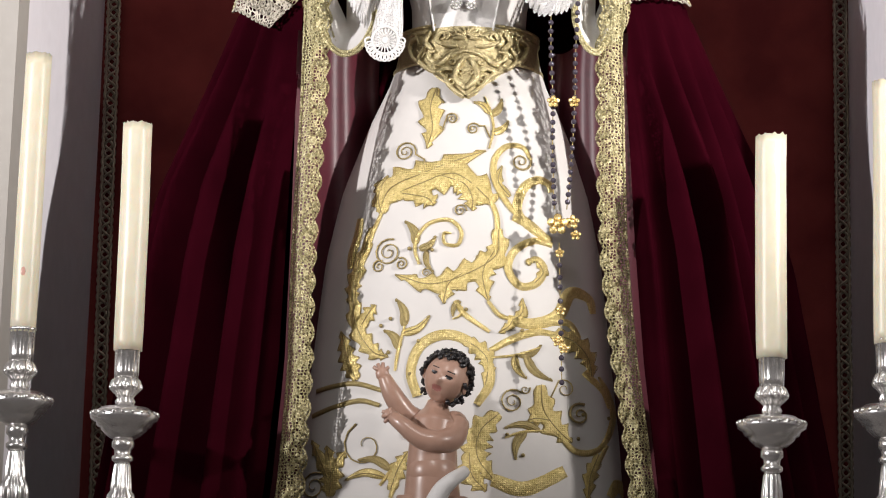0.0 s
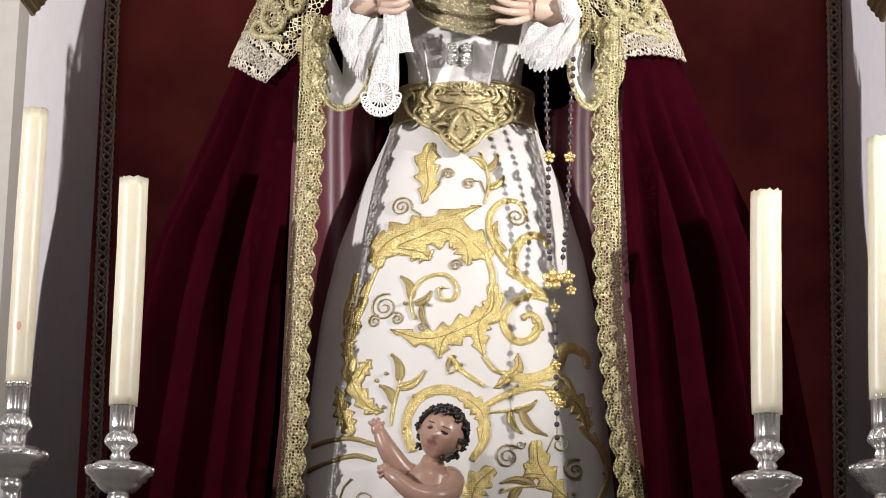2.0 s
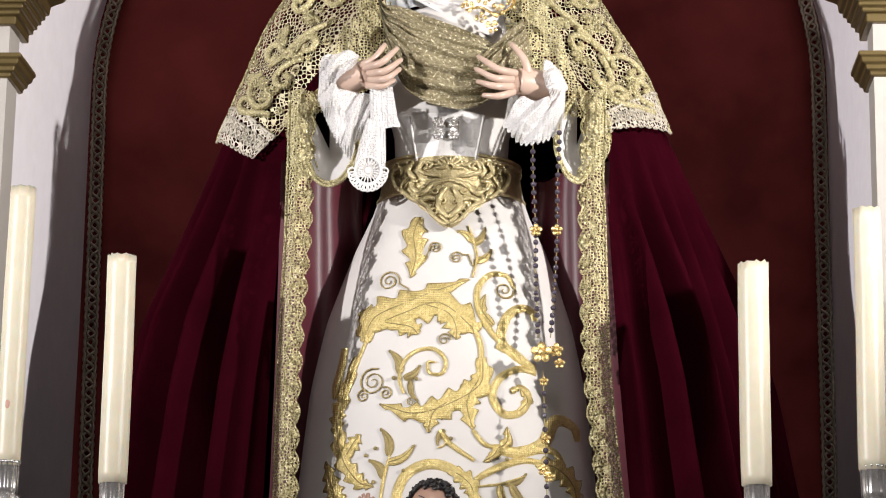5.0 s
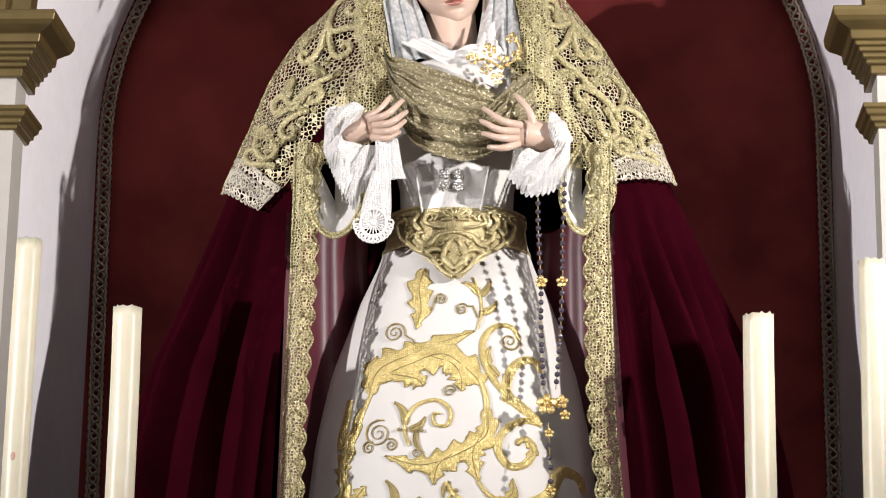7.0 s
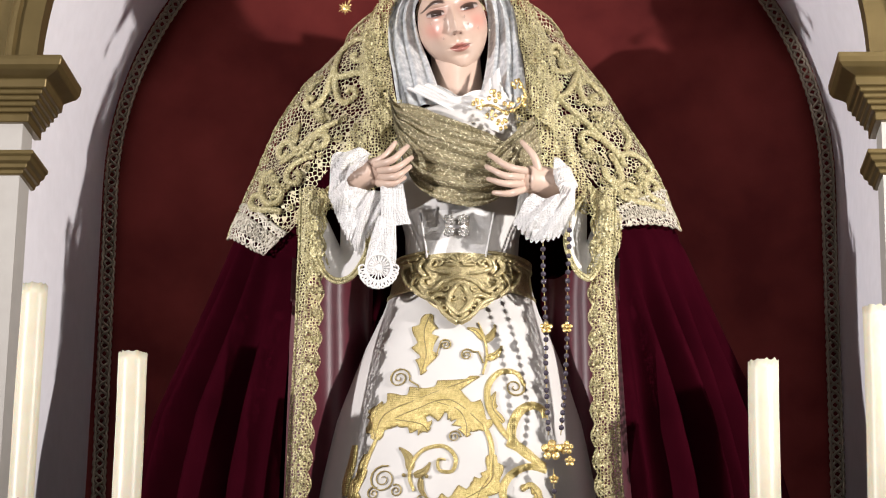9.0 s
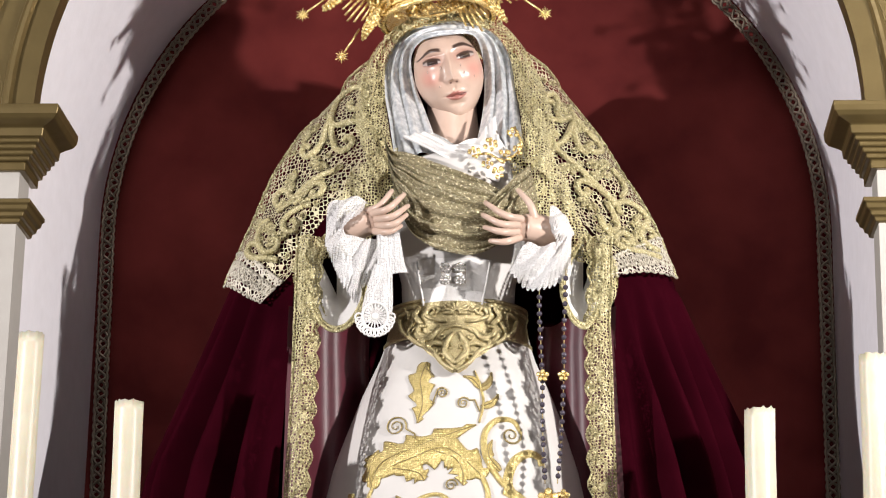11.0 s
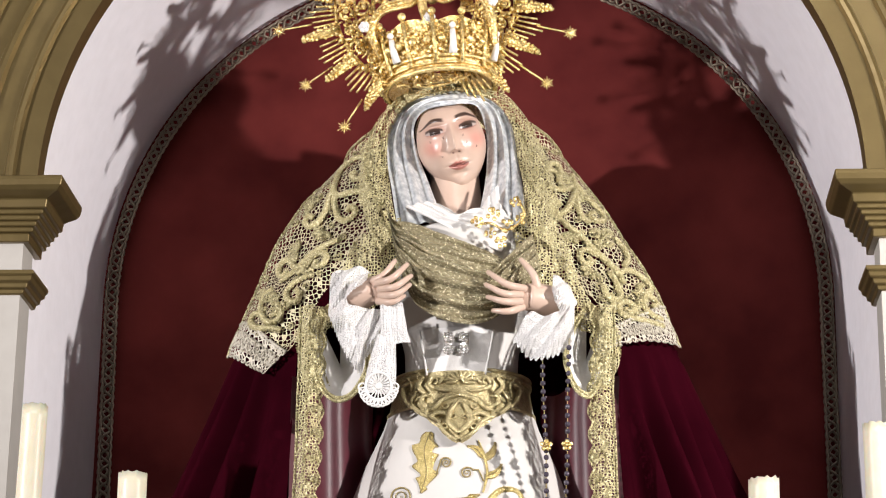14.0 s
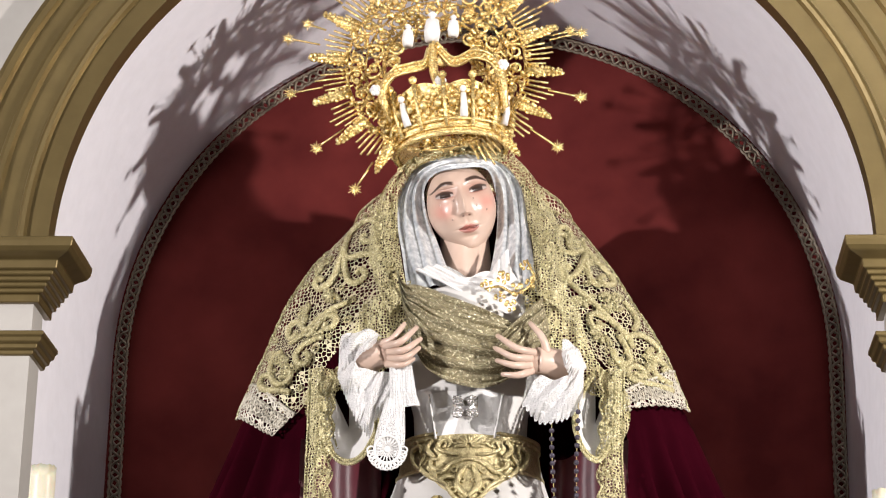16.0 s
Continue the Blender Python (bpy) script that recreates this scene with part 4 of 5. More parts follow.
# the arm that lies on the sash
tube(bm, spline([(-0.226, -0.15, 3.129), (-0.199, -0.18, 3.133), (-0.173, -0.2, 3.136), (-0.144, -0.215, 3.144)], 6), lambda s: 0.027 + 0.004 * math.sin(math.pi * s), 14)
ball(bm, Vector((-0.147, -0.215, 3.139)), 0.030, seg=16, scale=(1.15, 0.62, 0.85))
for pts in (((-0.155, -0.225, 3.158), (-0.126, -0.245, 3.164), (-0.102, -0.235, 3.2)), ((-0.142, -0.235, 3.15), (-0.106, -0.262, 3.153), (-0.075, -0.245, 3.189)),
            ((-0.134, -0.235, 3.138), (-0.098, -0.262, 3.135), (-0.066, -0.245, 3.164)), ((-0.132, -0.23, 3.126), (-0.096, -0.258, 3.119), (-0.069, -0.242, 3.145)), ((-0.137, -0.222, 3.116), (-0.106, -0.245, 3.107), (-0.081, -0.235, 3.123))):
    finger(pts)
# the other arm
tube(bm, spline([(0.255, -0.15, 3.126), (0.231, -0.18, 3.124), (0.208, -0.2, 3.126), (0.178, -0.215, 3.126)], 6), lambda s: 0.029 + 0.004 * math.sin(math.pi * s), 14)
ball(bm, Vector((0.182, -0.215, 3.123)), 0.031, seg=16, scale=(1.25, 0.62, 0.85))
for pts in (((0.202, -0.225, 3.14), (0.191, -0.235, 3.171), (0.166, -0.225, 3.205)), ((0.175, -0.235, 3.137), (0.138, -0.262, 3.139), (0.098, -0.245, 3.171)),
            ((0.168, -0.235, 3.125), (0.132, -0.262, 3.119), (0.093, -0.248, 3.143)), ((0.167, -0.23, 3.111), (0.131, -0.258, 3.103), (0.097, -0.245, 3.117)), ((0.17, -0.222, 3.102), (0.14, -0.245, 3.085), (0.109, -0.238, 3.089))):
    finger(pts)
# body under the clothes, standing on the pedestal
lathe(bm, [(0.10, 1.662), (0.12, 2.2), (0.10, 2.9), (0.09, 3.25), (0.05, 3.36)], (0.03, 0.06), 20)
for v in list(bm.verts)[NU * (NV + 1):]:
    v[paint] = (0, 0, 0, 0)
single("statue", bm, [skin, tear], "painted wooden statue with a bowed sorrowful face, richly dressed", "statue")

# ---- veil round the face ----
veil = thing("veil", (0.03, 0.0, 3.3), "silvery white pleated veil framing the statue's face", "veil")
inner = [(-0.009, -0.09, 3.34), (-0.048, -0.045, 3.451), (-0.072, -0.02, 3.52), (-0.082, -0.015, 3.584), (-0.054, -0.085, 3.597), (0.005, -0.128, 3.594), (0.06, -0.09, 3.608), (0.078, -0.015, 3.586), (0.083, -0.02, 3.513), (0.079, -0.045, 3.437), (0.066, -0.09, 3.34)]
outer = [(-0.105, -0.125, 3.305), (-0.123, -0.085, 3.41), (-0.138, -0.04, 3.493), (-0.138, -0.01, 3.579), (-0.097, -0.03, 3.635), (-0.005, -0.03, 3.668), (0.092, -0.03, 3.645), (0.136, -0.01, 3.596), (0.152, -0.04, 3.499), (0.164, -0.085, 3.423), (0.176, -0.125, 3.311)]
bm = bmesh.new()
patch(bm, inner, outer, 40, 120, 0.010, 0.006, 3.0, drift=4.5)
part("hood", bm, silver_cloth, veil)
bm = bmesh.new()
patch(bm, [(-0.091, -0.115, 3.363), (-0.034, -0.125, 3.331), (0.016, -0.13, 3.303), (0.078, -0.13, 3.271), (0.121, -0.13, 3.252)], [(-0.027, -0.085, 3.384), (0.004, -0.1, 3.363), (0.027, -0.105, 3.348), (0.066, -0.1, 3.363), (0.15, -0.1, 3.352)], 24, 40, 0.012, 0.006, 3, drift=2)
part("collar", bm, white_cloth, veil, "folded white linen collar")
bm = bmesh.new()
patch(bm, [(0.112, -0.1, 3.418), (0.12, -0.12, 3.365), (0.145, -0.12, 3.319)], [(0.075, -0.09, 3.369), (0.074, -0.11, 3.329), (0.09, -0.125, 3.273)], 16, 20, 0.008, 0.004, 2)
part("collar", bm, white_cloth, veil)

# gold lace hood between the veil and the crown
hood = [(-0.142, -0.13, 3.252), (-0.178, -0.11, 3.336), (-0.2, -0.07, 3.442), (-0.187, -0.02, 3.555), (-0.148, -0.03, 3.626), (-0.079, -0.02, 3.68), (0.017, -0.02, 3.694), (0.107, -0.02, 3.677), (0.164, -0, 3.623), (0.217, -0.05, 3.502), (0.244, -0.1, 3.372), (0.237, -0.13, 3.252)]
rim = [(-0.104, -0.13, 3.303), (-0.119, -0.12, 3.372), (-0.137, -0.05, 3.489), (-0.136, -0.025, 3.573), (-0.098, -0.05, 3.625), (-0.051, -0.045, 3.648), (0.019, -0.045, 3.659), (0.091, -0.05, 3.638), (0.136, -0.025, 3.59), (0.153, -0.05, 3.495), (0.168, -0.12, 3.398), (0.161, -0.13, 3.316)]
bm = bmesh.new()
patch(bm, hood, rim, 24, 140, 0.014, 0.006, 2.2, drift=30)
lace_hood = part("lace_hood", bm, lace_gold, mantilla, "gathered gold lace framing the veil")
rng = random.Random(8)
ha, hb = spline(hood, 12), spline(rim, 12)
for k in range(40):
    i = rng.randrange(4, len(ha) - 4)
    q = rng.uniform(0.15, 0.85)
    c = ha[i].lerp(hb[i], q) + Vector((0, -0.014 * math.sin(math.pi * q) - 0.006, 0))
    r, st = rng.uniform(0.006, 0.011), rng.uniform(0, 6)
    bm = bmesh.new()
    tube(bm, [c + Vector((r * (1 - 0.7 * j / 12) * math.cos(st + 0.65 * j), 0, r * (1 - 0.7 * j / 12) * math.sin(st + 0.65 * j))) for j in range(13)], 0.0024, 5)
    part("lace_curl", bm, lace_gold, lace_hood)
bm = bmesh.new()
grid(bm, lambda u, v: HEAD + Vector((0.088 * math.cos(2 * math.pi * u) * math.cos(0.5 * math.pi * v), 0.062 + 0.080 * math.sin(2 * math.pi * u) * math.cos(0.5 * math.pi * v), 0.045 + 0.095 * math.sin(0.5 * math.pi * v) * 0.98)), 48, 16, wrap=True)
part("lace_cap", bm, lace_gold, mantilla)

# ---- bodice ----
bodice = thing("bodice", (0.03, 0.02, 2.95), "white satin bodice above the gold belt", "bodice")
bm = bmesh.new()
lathe(bm, [(0.128, 2.94), (0.122, 3.0), (0.125, 3.06), (0.145, 3.14), (0.162, 3.24), (0.14, 3.32), (0.06, 3.36)], (0, 0), 64)
for v in bm.verts:
    t = math.atan2(v.co.y, v.co.x)
    k = 1 + 0.012 * math.sin(9 * t) * (3.2 - v.co.z) * 3
    v.co = Vector((0.03 + v.co.x * k, 0.0 + v.co.y * 0.95 * k, v.co.z))
part("body", bm, satin, bodice)
bm = bmesh.new()


def front_panel(u, v):
    z = 2.985 + 0.10 * v
    x = 0.024 + (u - 0.5) * (0.125 + 0.035 * v)
    r = lerp(z, [2.94, 3.0, 3.06, 3.14], [0.128, 0.122, 0.125, 0.145])
    return Vector((x, -0.95 * r * math.sqrt(max(0.05, 1 - ((x - 0.03) / r) ** 2)) - 0.003, z))


grid(bm, front_panel, 20, 12)
for u in (0, 1):
    tube(bm, [front_panel(u, v / 12) for v in range(13)], 0.003, 5)
part("front_panel", bm, white_cloth, bodice, "plain white satin front panel")
clasp = thing("clasp", (0.026, -0.125, 3.055), "small silver filigree clasp pinned on the bodice", "clasp")
bm = bmesh.new()
for dx in (-0.018, 0.014):
    for dz in (-0.016, 0.012):
        c = Vector((0.026, -0.128, 3.051)) + Vector((dx, 0, dz))
        for k in range(8):
            a = 2 * math.pi * k / 8
            ball(bm, c + Vector((0.009 * math.cos(a), 0, 0.008 * math.sin(a))), 0.0042, seg=6)
        ball(bm, c, 0.005, seg=6)
box(bm, tuple(Vector((0.026, -0.121, 3.053)) + Vector((-0.028, -0.002, -0.024))), tuple(Vector((0.026, -0.121, 3.053)) + Vector((0.026, 0.006, 0.022))))
part("filigree", bm, silver, clasp)

# ---- sash across the breast ----
sash = thing("sash", (0.03, -0.1, 3.06), "crumpled olive-gold lamé sash draped over the breast", "sash")
top = [(-0.13, -0.13, 3.359), (-0.11, -0.155, 3.318), (-0.072, -0.17, 3.307), (0.002, -0.185, 3.272), (0.087, -0.19, 3.236), (0.153, -0.175, 3.211), (0.188, -0.14, 3.201)]
low = [(-0.112, -0.12, 3.266), (-0.089, -0.16, 3.183), (-0.059, -0.175, 3.121), (-0.007, -0.185, 3.086), (0.065, -0.185, 3.072), (0.123, -0.17, 3.098), (0.176, -0.13, 3.166)]
bm = bmesh.new()
patch(bm, top, low, 130, 130, 0.035, 0.015, 5.0, drift=3.0, crease=0.6)
part("drape", bm, sash_mat, sash)
bm = bmesh.new()
patch(bm, [(0.187, -0.13, 3.294), (0.153, -0.18, 3.245), (0.112, -0.21, 3.191), (0.095, -0.215, 3.165)], [(0.206, -0.13, 3.211), (0.177, -0.18, 3.163), (0.142, -0.205, 3.13), (0.113, -0.21, 3.123)], 60, 40, 0.018, 0.012, 3.4, drift=1, crease=0.6)
part("knot", bm, sash_mat, sash, "gathered end of the sash")

# ---- belt with its embossed plaque ----
belt = thing("belt", (0.032, -0.13, 2.91), "embossed antique-gold belt with a pointed front plaque", "belt")
BX = 0.03


def waist(x, z, lift):
    a = lerp(z, [2.78, 2.86, 2.92, 2.97, 3.02], [0.195, 0.178, 0.158, 0.150, 0.148])
    q = max(0.03, 1 - ((x - BX) / a) ** 2)
    return Vector((x, SY - 0.86 * a * math.sqrt(q) - lift, z))


bm = bmesh.new()


def belt_at(u, v):
    t = 2 * math.pi * u
    z = 2.915 + 0.085 * v
    a = lerp(z, [2.86, 2.92, 2.97, 3.02], [0.178, 0.158, 0.150, 0.148])
    return (BX + a * math.sin(t), SY - 0.86 * a * math.cos(t) - 0.002, z)


grid(bm, belt_at, 96, 6, wrap=True)
part("band", bm, belt_gold, belt)
for z in (2.918, 2.985, 2.998):
    bm = bmesh.new()
    tube(bm, [Vector(belt_at(k / 96, (z - 2.915) / 0.085)) * 1.0 for k in range(96)], 0.0045, 6, closed=True)
    part("rim", bm, belt_gold, belt)
bm = bmesh.new()


def plaque(u, v):
    z = 2.826 + 0.165 * v
    w = lerp(v, [0, 0.06, 0.2, 0.35, 0.5, 0.62, 0.75, 1.0], [0.006, 0.022, 0.040, 0.072, 0.098, 0.108, 0.100, 0.080]) * (1 + 0.04 * math.sin(30 * v))
    x = BX + 0.004 + (2 * u - 1) * w
    return waist(x, z, 0.006 + 0.008 * math.sin(math.pi * u))


grid(bm, plaque, 30, 30)
part("plaque", bm, belt_gold, belt, "pointed gold-embroidered plaque")


def relief(pts, w, m=None):
    bm = bmesh.new()
    tube(bm, [waist(p.x, p.z, 0.017) for p in spline([(x, 0, z) for x, z in pts], 8)], lambda s: 0.72 * w * (0.45 + 0.55 * math.sin(math.pi * (0.15 + 0.8 * s))), 7, flat=0.9)
    part("relief", bm, m or belt_gold, belt)


for s in (-1, 1):
    def M(dx, dz):
        return (BX + 0.004 + s * dx, 2.826 + dz)
    for dx, dz, r, way in ((0.03, 0.035, 0.010, 1), (0.055, 0.095, 0.010, -1), (0.085, 0.10, 0.011, 1), (0.030, 0.085, 0.009, -1), (0.06, 0.062, 0.008, 1), (0.10, 0.12, 0.010, -1), (0.055, 0.14, 0.012, 1), (0.030, 0.150, 0.009, -1), (0.085, 0.150, 0.009, 1), (0.012, 0.058, 0.008, 1), (0.075, 0.080, 0.008, -1), (0.118, 0.150, 0.010, 1), (0.045, 0.050, 0.007, -1), (0.012, 0.030, 0.007, 1)):
        relief([M(dx + r * (1 - 0.15 * j) * math.cos(way * 1.1 * j), dz + r * (1 - 0.15 * j) * math.sin(way * 1.1 * j)) for j in range(6)], 0.0034)
    relief([M(0.004, 0.004), M(0.03, 0.022), M(0.05, 0.05), M(0.085, 0.072), M(0.104, 0.098), M(0.09, 0.125)], 0.007)
    relief([M(0.0, 0.02), M(0.022, 0.045), M(0.020, 0.07), M(0.006, 0.092)], 0.010)
    relief([M(0.015, 0.058), M(0.045, 0.068), M(0.066, 0.060), M(0.070, 0.076), M(0.056, 0.078)], 0.007)
    relief([M(0.012, 0.105), M(0.036, 0.100), M(0.056, 0.082), M(0.078, 0.092), M(0.082, 0.108), M(0.068, 0.110)], 0.008)
    relief([M(0.020, 0.118), M(0.045, 0.122), M(0.066, 0.135), M(0.056, 0.152), M(0.040, 0.146), M(0.046, 0.136)], 0.007)
    relief([M(0.10, 0.085), M(0.118, 0.105), M(0.125, 0.135), M(0.108, 0.145), M(0.104, 0.130)], 0.009)
    relief([M(0.075, 0.115), M(0.090, 0.135), M(0.080, 0.155)], 0.009)
    relief([M(0.0, 0.108), M(0.018, 0.106), M(0.036, 0.094)], 0.006)
for k in range(9):
    a = math.pi * k / 8
    relief([(BX + 0.004 + 0.006 * math.cos(a), 2.963 + 0.006 * math.sin(a)), (BX + 0.004 + 0.018 * math.cos(a), 2.963 + 0.018 * math.sin(a)), (BX + 0.004 + 0.030 * math.cos(a), 2.963 + 0.026 * math.sin(a))], 0.006)

# ---- sleeves, cuffs and handkerchief ----
bell = []
for name, ring, inside in (
    ("sleeve", [(-0.281, -0.13, 3.12), (-0.276, -0.15, 3.029), (-0.263, -0.16, 2.958), (-0.232, -0.17, 2.919), (-0.198, -0.175, 2.92), (-0.173, -0.175, 2.953), (-0.162, -0.17, 2.998), (-0.188, -0.15, 3.066), (-0.223, -0.14, 3.117)], (-0.23, -0.1, 3.018)),
    ("sleeve", [(0.341, -0.13, 3.119), (0.341, -0.15, 3.028), (0.331, -0.16, 2.964), (0.31, -0.17, 2.924), (0.284, -0.175, 2.935), (0.267, -0.175, 2.972), (0.262, -0.17, 3.01), (0.276, -0.15, 3.066), (0.303, -0.14, 3.116)], (0.303, -0.1, 3.03)),
):
    sl = thing(name, ring[3], "wide bell sleeve lined in white with a gold lace edge", "sleeve", "bell sleeves")
    bell.append(sl)
    line = spline(ring, 8)
    c = Vector(inside)
    bm = bmesh.new()
    rows = [[bm.verts.new(p.lerp(c, k) + Vector((0, 0.03 * k, 0))) for p in line] for k in (0, 0.15, 0.4, 0.7, 0.995)]
    for a, b in zip(rows, rows[1:]):
        for i in range(len(line) - 1):
            bm.faces.new((a[i], a[i + 1], b[i + 1], b[i]))
    part("lining", bm, white_cloth, sl, "creamy white lining")
    bm = bmesh.new()
    s = 1 if c.x > 0 else -1
    grid(bm, lambda u, v: line[int(v * (len(line) - 1))] + (line[int(v * (len(line) - 1))] - c).normalized() * (0.016 * (u - 0.4)) + Vector((0.002 * wob(v * 20, u, 1), -0.012 * math.sin(math.pi * u) - 0.004 * math.sin(v * 60), 0.0)), 8, 110)
    part("edging", bm, lace_gold, sl)
    bm = bmesh.new()
    for k in range(0, len(line) - 1):
        p = line[k]
        d = (p - c).normalized()
        for q in (0.0, 0.011):
            ball(bm, p + d * q + Vector((0, -0.012, 0)), 0.0042 + 0.0015 * wob(k, q * 90, 2), seg=6)
    part("knot_edge", bm, cord_gold, sl)

cuffs = (
    ([(-0.239, -0.2, 3.183), (-0.21, -0.225, 3.186), (-0.174, -0.23, 3.189), (-0.15, -0.225, 3.178)], [(-0.245, -0.19, 3.102), (-0.211, -0.22, 3.12), (-0.186, -0.24, 3.136), (-0.161, -0.235, 3.159)]),
    ([(-0.236, -0.2, 3.158), (-0.208, -0.225, 3.129), (-0.194, -0.225, 3.106), (-0.149, -0.22, 3.101)], [(-0.244, -0.195, 3.097), (-0.212, -0.21, 3.024), (-0.192, -0.21, 2.993), (-0.169, -0.2, 2.987)]),
    ([(-0.194, -0.215, 3.099), (-0.172, -0.22, 3.093), (-0.142, -0.22, 3.098), (-0.127, -0.215, 3.102)], [(-0.193, -0.205, 2.994), (-0.172, -0.21, 2.967), (-0.159, -0.205, 3.001), (-0.134, -0.2, 3.014)]),
)
for a, b, place in (
    ([(-0.324, -0.125, 3.079), (-0.314, -0.13, 3.01), (-0.291, -0.135, 2.939)], [(-0.23, -0.13, 3.148), (-0.261, -0.135, 3.033), (-0.236, -0.14, 2.929)], "sleeve"),
    ([(0.377, -0.125, 3.073), (0.375, -0.13, 3.009), (0.348, -0.135, 2.946)], [(0.303, -0.13, 3.147), (0.324, -0.135, 3.033), (0.305, -0.14, 2.935)], "sleeve"),
    ([(0.140, -0.10, 3.330), (0.158, -0.11, 3.236), (0.175, -0.11, 3.170), (0.250, -0.12, 3.084)], [(0.266, -0.11, 3.294), (0.278, -0.12, 3.226), (0.303, -0.12, 3.163), (0.38, -0.14, 3.046)], "mantilla"),
    ([(-0.092, -0.10, 3.345), (-0.098, -0.11, 3.263), (-0.105, -0.11, 3.185), (-0.195, -0.12, 3.090)], [(-0.199, -0.11, 3.295), (-0.221, -0.12, 3.228), (-0.238, -0.12, 3.164), (-0.322, -0.14, 3.062)], "mantilla"),
):
    bm = bmesh.new()
    patch(bm, a, b, 24, 50, 0.012, 0.006, 2.0, drift=9)
    if place == "mantilla":
        part("gather", bm, lace_gold, mantilla, "gathered gold lace falling over the arm")
    else:
        owner = bell[0] if a[0][0] < 0 else bell[1]
        part("cloth", bm, lace_gold, owner, "gold lace outer cloth")

cuff = thing("lace_cuff", (-0.196, -0.2, 3.002), "gathered white lace cuff at the wrist", "cuff", "lace cuffs")
for k, (a, b) in enumerate(cuffs):
    bm = bmesh.new()
    patch(bm, a, b, 36, 70, 0.010, 0.008, 1.1, 0.08, drift=11)
    part("ruffle", bm, white_lace, cuff)
cuffs = (
    ([(0.234, -0.22, 3.172), (0.255, -0.225, 3.161), (0.273, -0.215, 3.139), (0.285, -0.2, 3.113)], [(0.232, -0.235, 3.133), (0.241, -0.24, 3.107), (0.25, -0.235, 3.088), (0.25, -0.22, 3.076)]),
    ([(0.184, -0.215, 3.094), (0.214, -0.225, 3.083), (0.25, -0.225, 3.091), (0.279, -0.21, 3.116)], [(0.149, -0.205, 3.035), (0.185, -0.21, 2.999), (0.22, -0.215, 2.995), (0.277, -0.2, 3.029)]),
)
cuff = thing("lace_cuff", (0.208, -0.2, 3.002), "gathered white lace cuff above the rosary", "cuff", "lace cuffs")
for a, b in cuffs:
    bm = bmesh.new()
    patch(bm, a, b, 36, 80, 0.010, 0.008, 1.0, 0.09, drift=15)
    part("ruffle", bm, white_lace, cuff)
hk = thing("handkerchief", (-0.132, -0.22, 2.886), "white lace handkerchief hanging from the fingers", "handkerchief")
bm = bmesh.new()
patch(bm, [(-0.131, -0.235, 3.103), (-0.129, -0.235, 3.041), (-0.129, -0.235, 3.014)], [(-0.083, -0.235, 3.108), (-0.072, -0.235, 3.047), (-0.065, -0.232, 3.022)], 16, 30, 0.004, 0.003, 1.5)
part("panel", bm, white_lace, hk)
bm = bmesh.new()
patch(bm, [(-0.134, -0.238, 3.04), (-0.154, -0.236, 2.967), (-0.162, -0.236, 2.912)], [(-0.096, -0.236, 3.019), (-0.094, -0.234, 2.962), (-0.096, -0.234, 2.907)], 16, 30, 0.006, 0.003, 1.5)
part("panel", bm, white_lace, hk)
bm = bmesh.new()
c = Vector((-0.13, -0.242, 2.925))
for k in range(20):
    a = 2 * math.pi * k / 20
    e = Vector((math.cos(a) * 0.026, 0, math.sin(a) * 0.028))
    tube(bm, [c + e * 0.3, c + e], 0.0014, 4)
tube(bm, [c + Vector((math.cos(a) * 0.027, 0, math.sin(a) * 0.029)) for a in np.linspace(0, 2 * math.pi, 25)[:-1]], 0.003, 5, closed=True)
ball(bm, c, 0.008, seg=8, scale=(1, 0.4, 1))
for k in range(13):
    a = -math.pi * (k + 0.2) / 12.4
    tube(bm, [c + Vector((math.cos(a) * 0.034, 0, math.sin(a) * 0.037)) + Vector((math.cos(b) * 0.008, 0, math.sin(b) * 0.008)) for b in np.linspace(0, 2 * math.pi, 10)[:-1]], 0.0022, 4, closed=True)
tagged(part("rosette", bm, white_cloth, hk), "openwork lace rosette with scalloped edge", kind="stuff")

# ---- gilt brooch on the breast ----
brooch = thing("brooch", (0.106, -0.17, 3.296), "gilt flower brooch with small blossoms on the collar", "brooch")
rng = random.Random(5)
for (cx, cy, cz), r in [(c, 1.15 * r) for c, r in (((0.069, -0.165, 3.311), 0.009), ((0.104, -0.17, 3.326), 0.010), ((0.134, -0.165, 3.302), 0.010), ((0.151, -0.15, 3.361), 0.008), ((0.098, -0.17, 3.283), 0.008), ((0.122, -0.17, 3.264), 0.009), ((0.164, -0.155, 3.321), 0.008))]:
    bm = bmesh.new()
    for k in range(6):
        a = 2 * math.pi * k / 6 + rng.random()
        ball(bm, (cx + r * math.cos(a), cy + rng.uniform(-0.004, 0.004), cz + r * math.sin(a)), r * 0.5, seg=6, scale=(1, 0.5, 1))
    ball(bm, (cx, cy - 0.005, cz), r * 0.4, seg=6)
    part("blossom", bm, crown_gold, brooch)
bm = bmesh.new()
tube(bm, spline([(0.064, -0.155, 3.305), (0.097, -0.16, 3.309), (0.134, -0.155, 3.295), (0.17, -0.145, 3.33), (0.154, -0.14, 3.377)], 8), 0.003, 6)
part("twig", bm, crown_gold, brooch)

# ---- the crown with its sunburst ----
crown = thing("crown", (-0.023, -0.03, 3.684), "gilt imperial crown backed by a sunburst of rays and stars", "crown")
HUB = Vector((-0.056, -0.1, 3.855))
LEAN = pose(0, 0, 0, 0, 4, 0).to_3x3()
rng = random.Random(11)


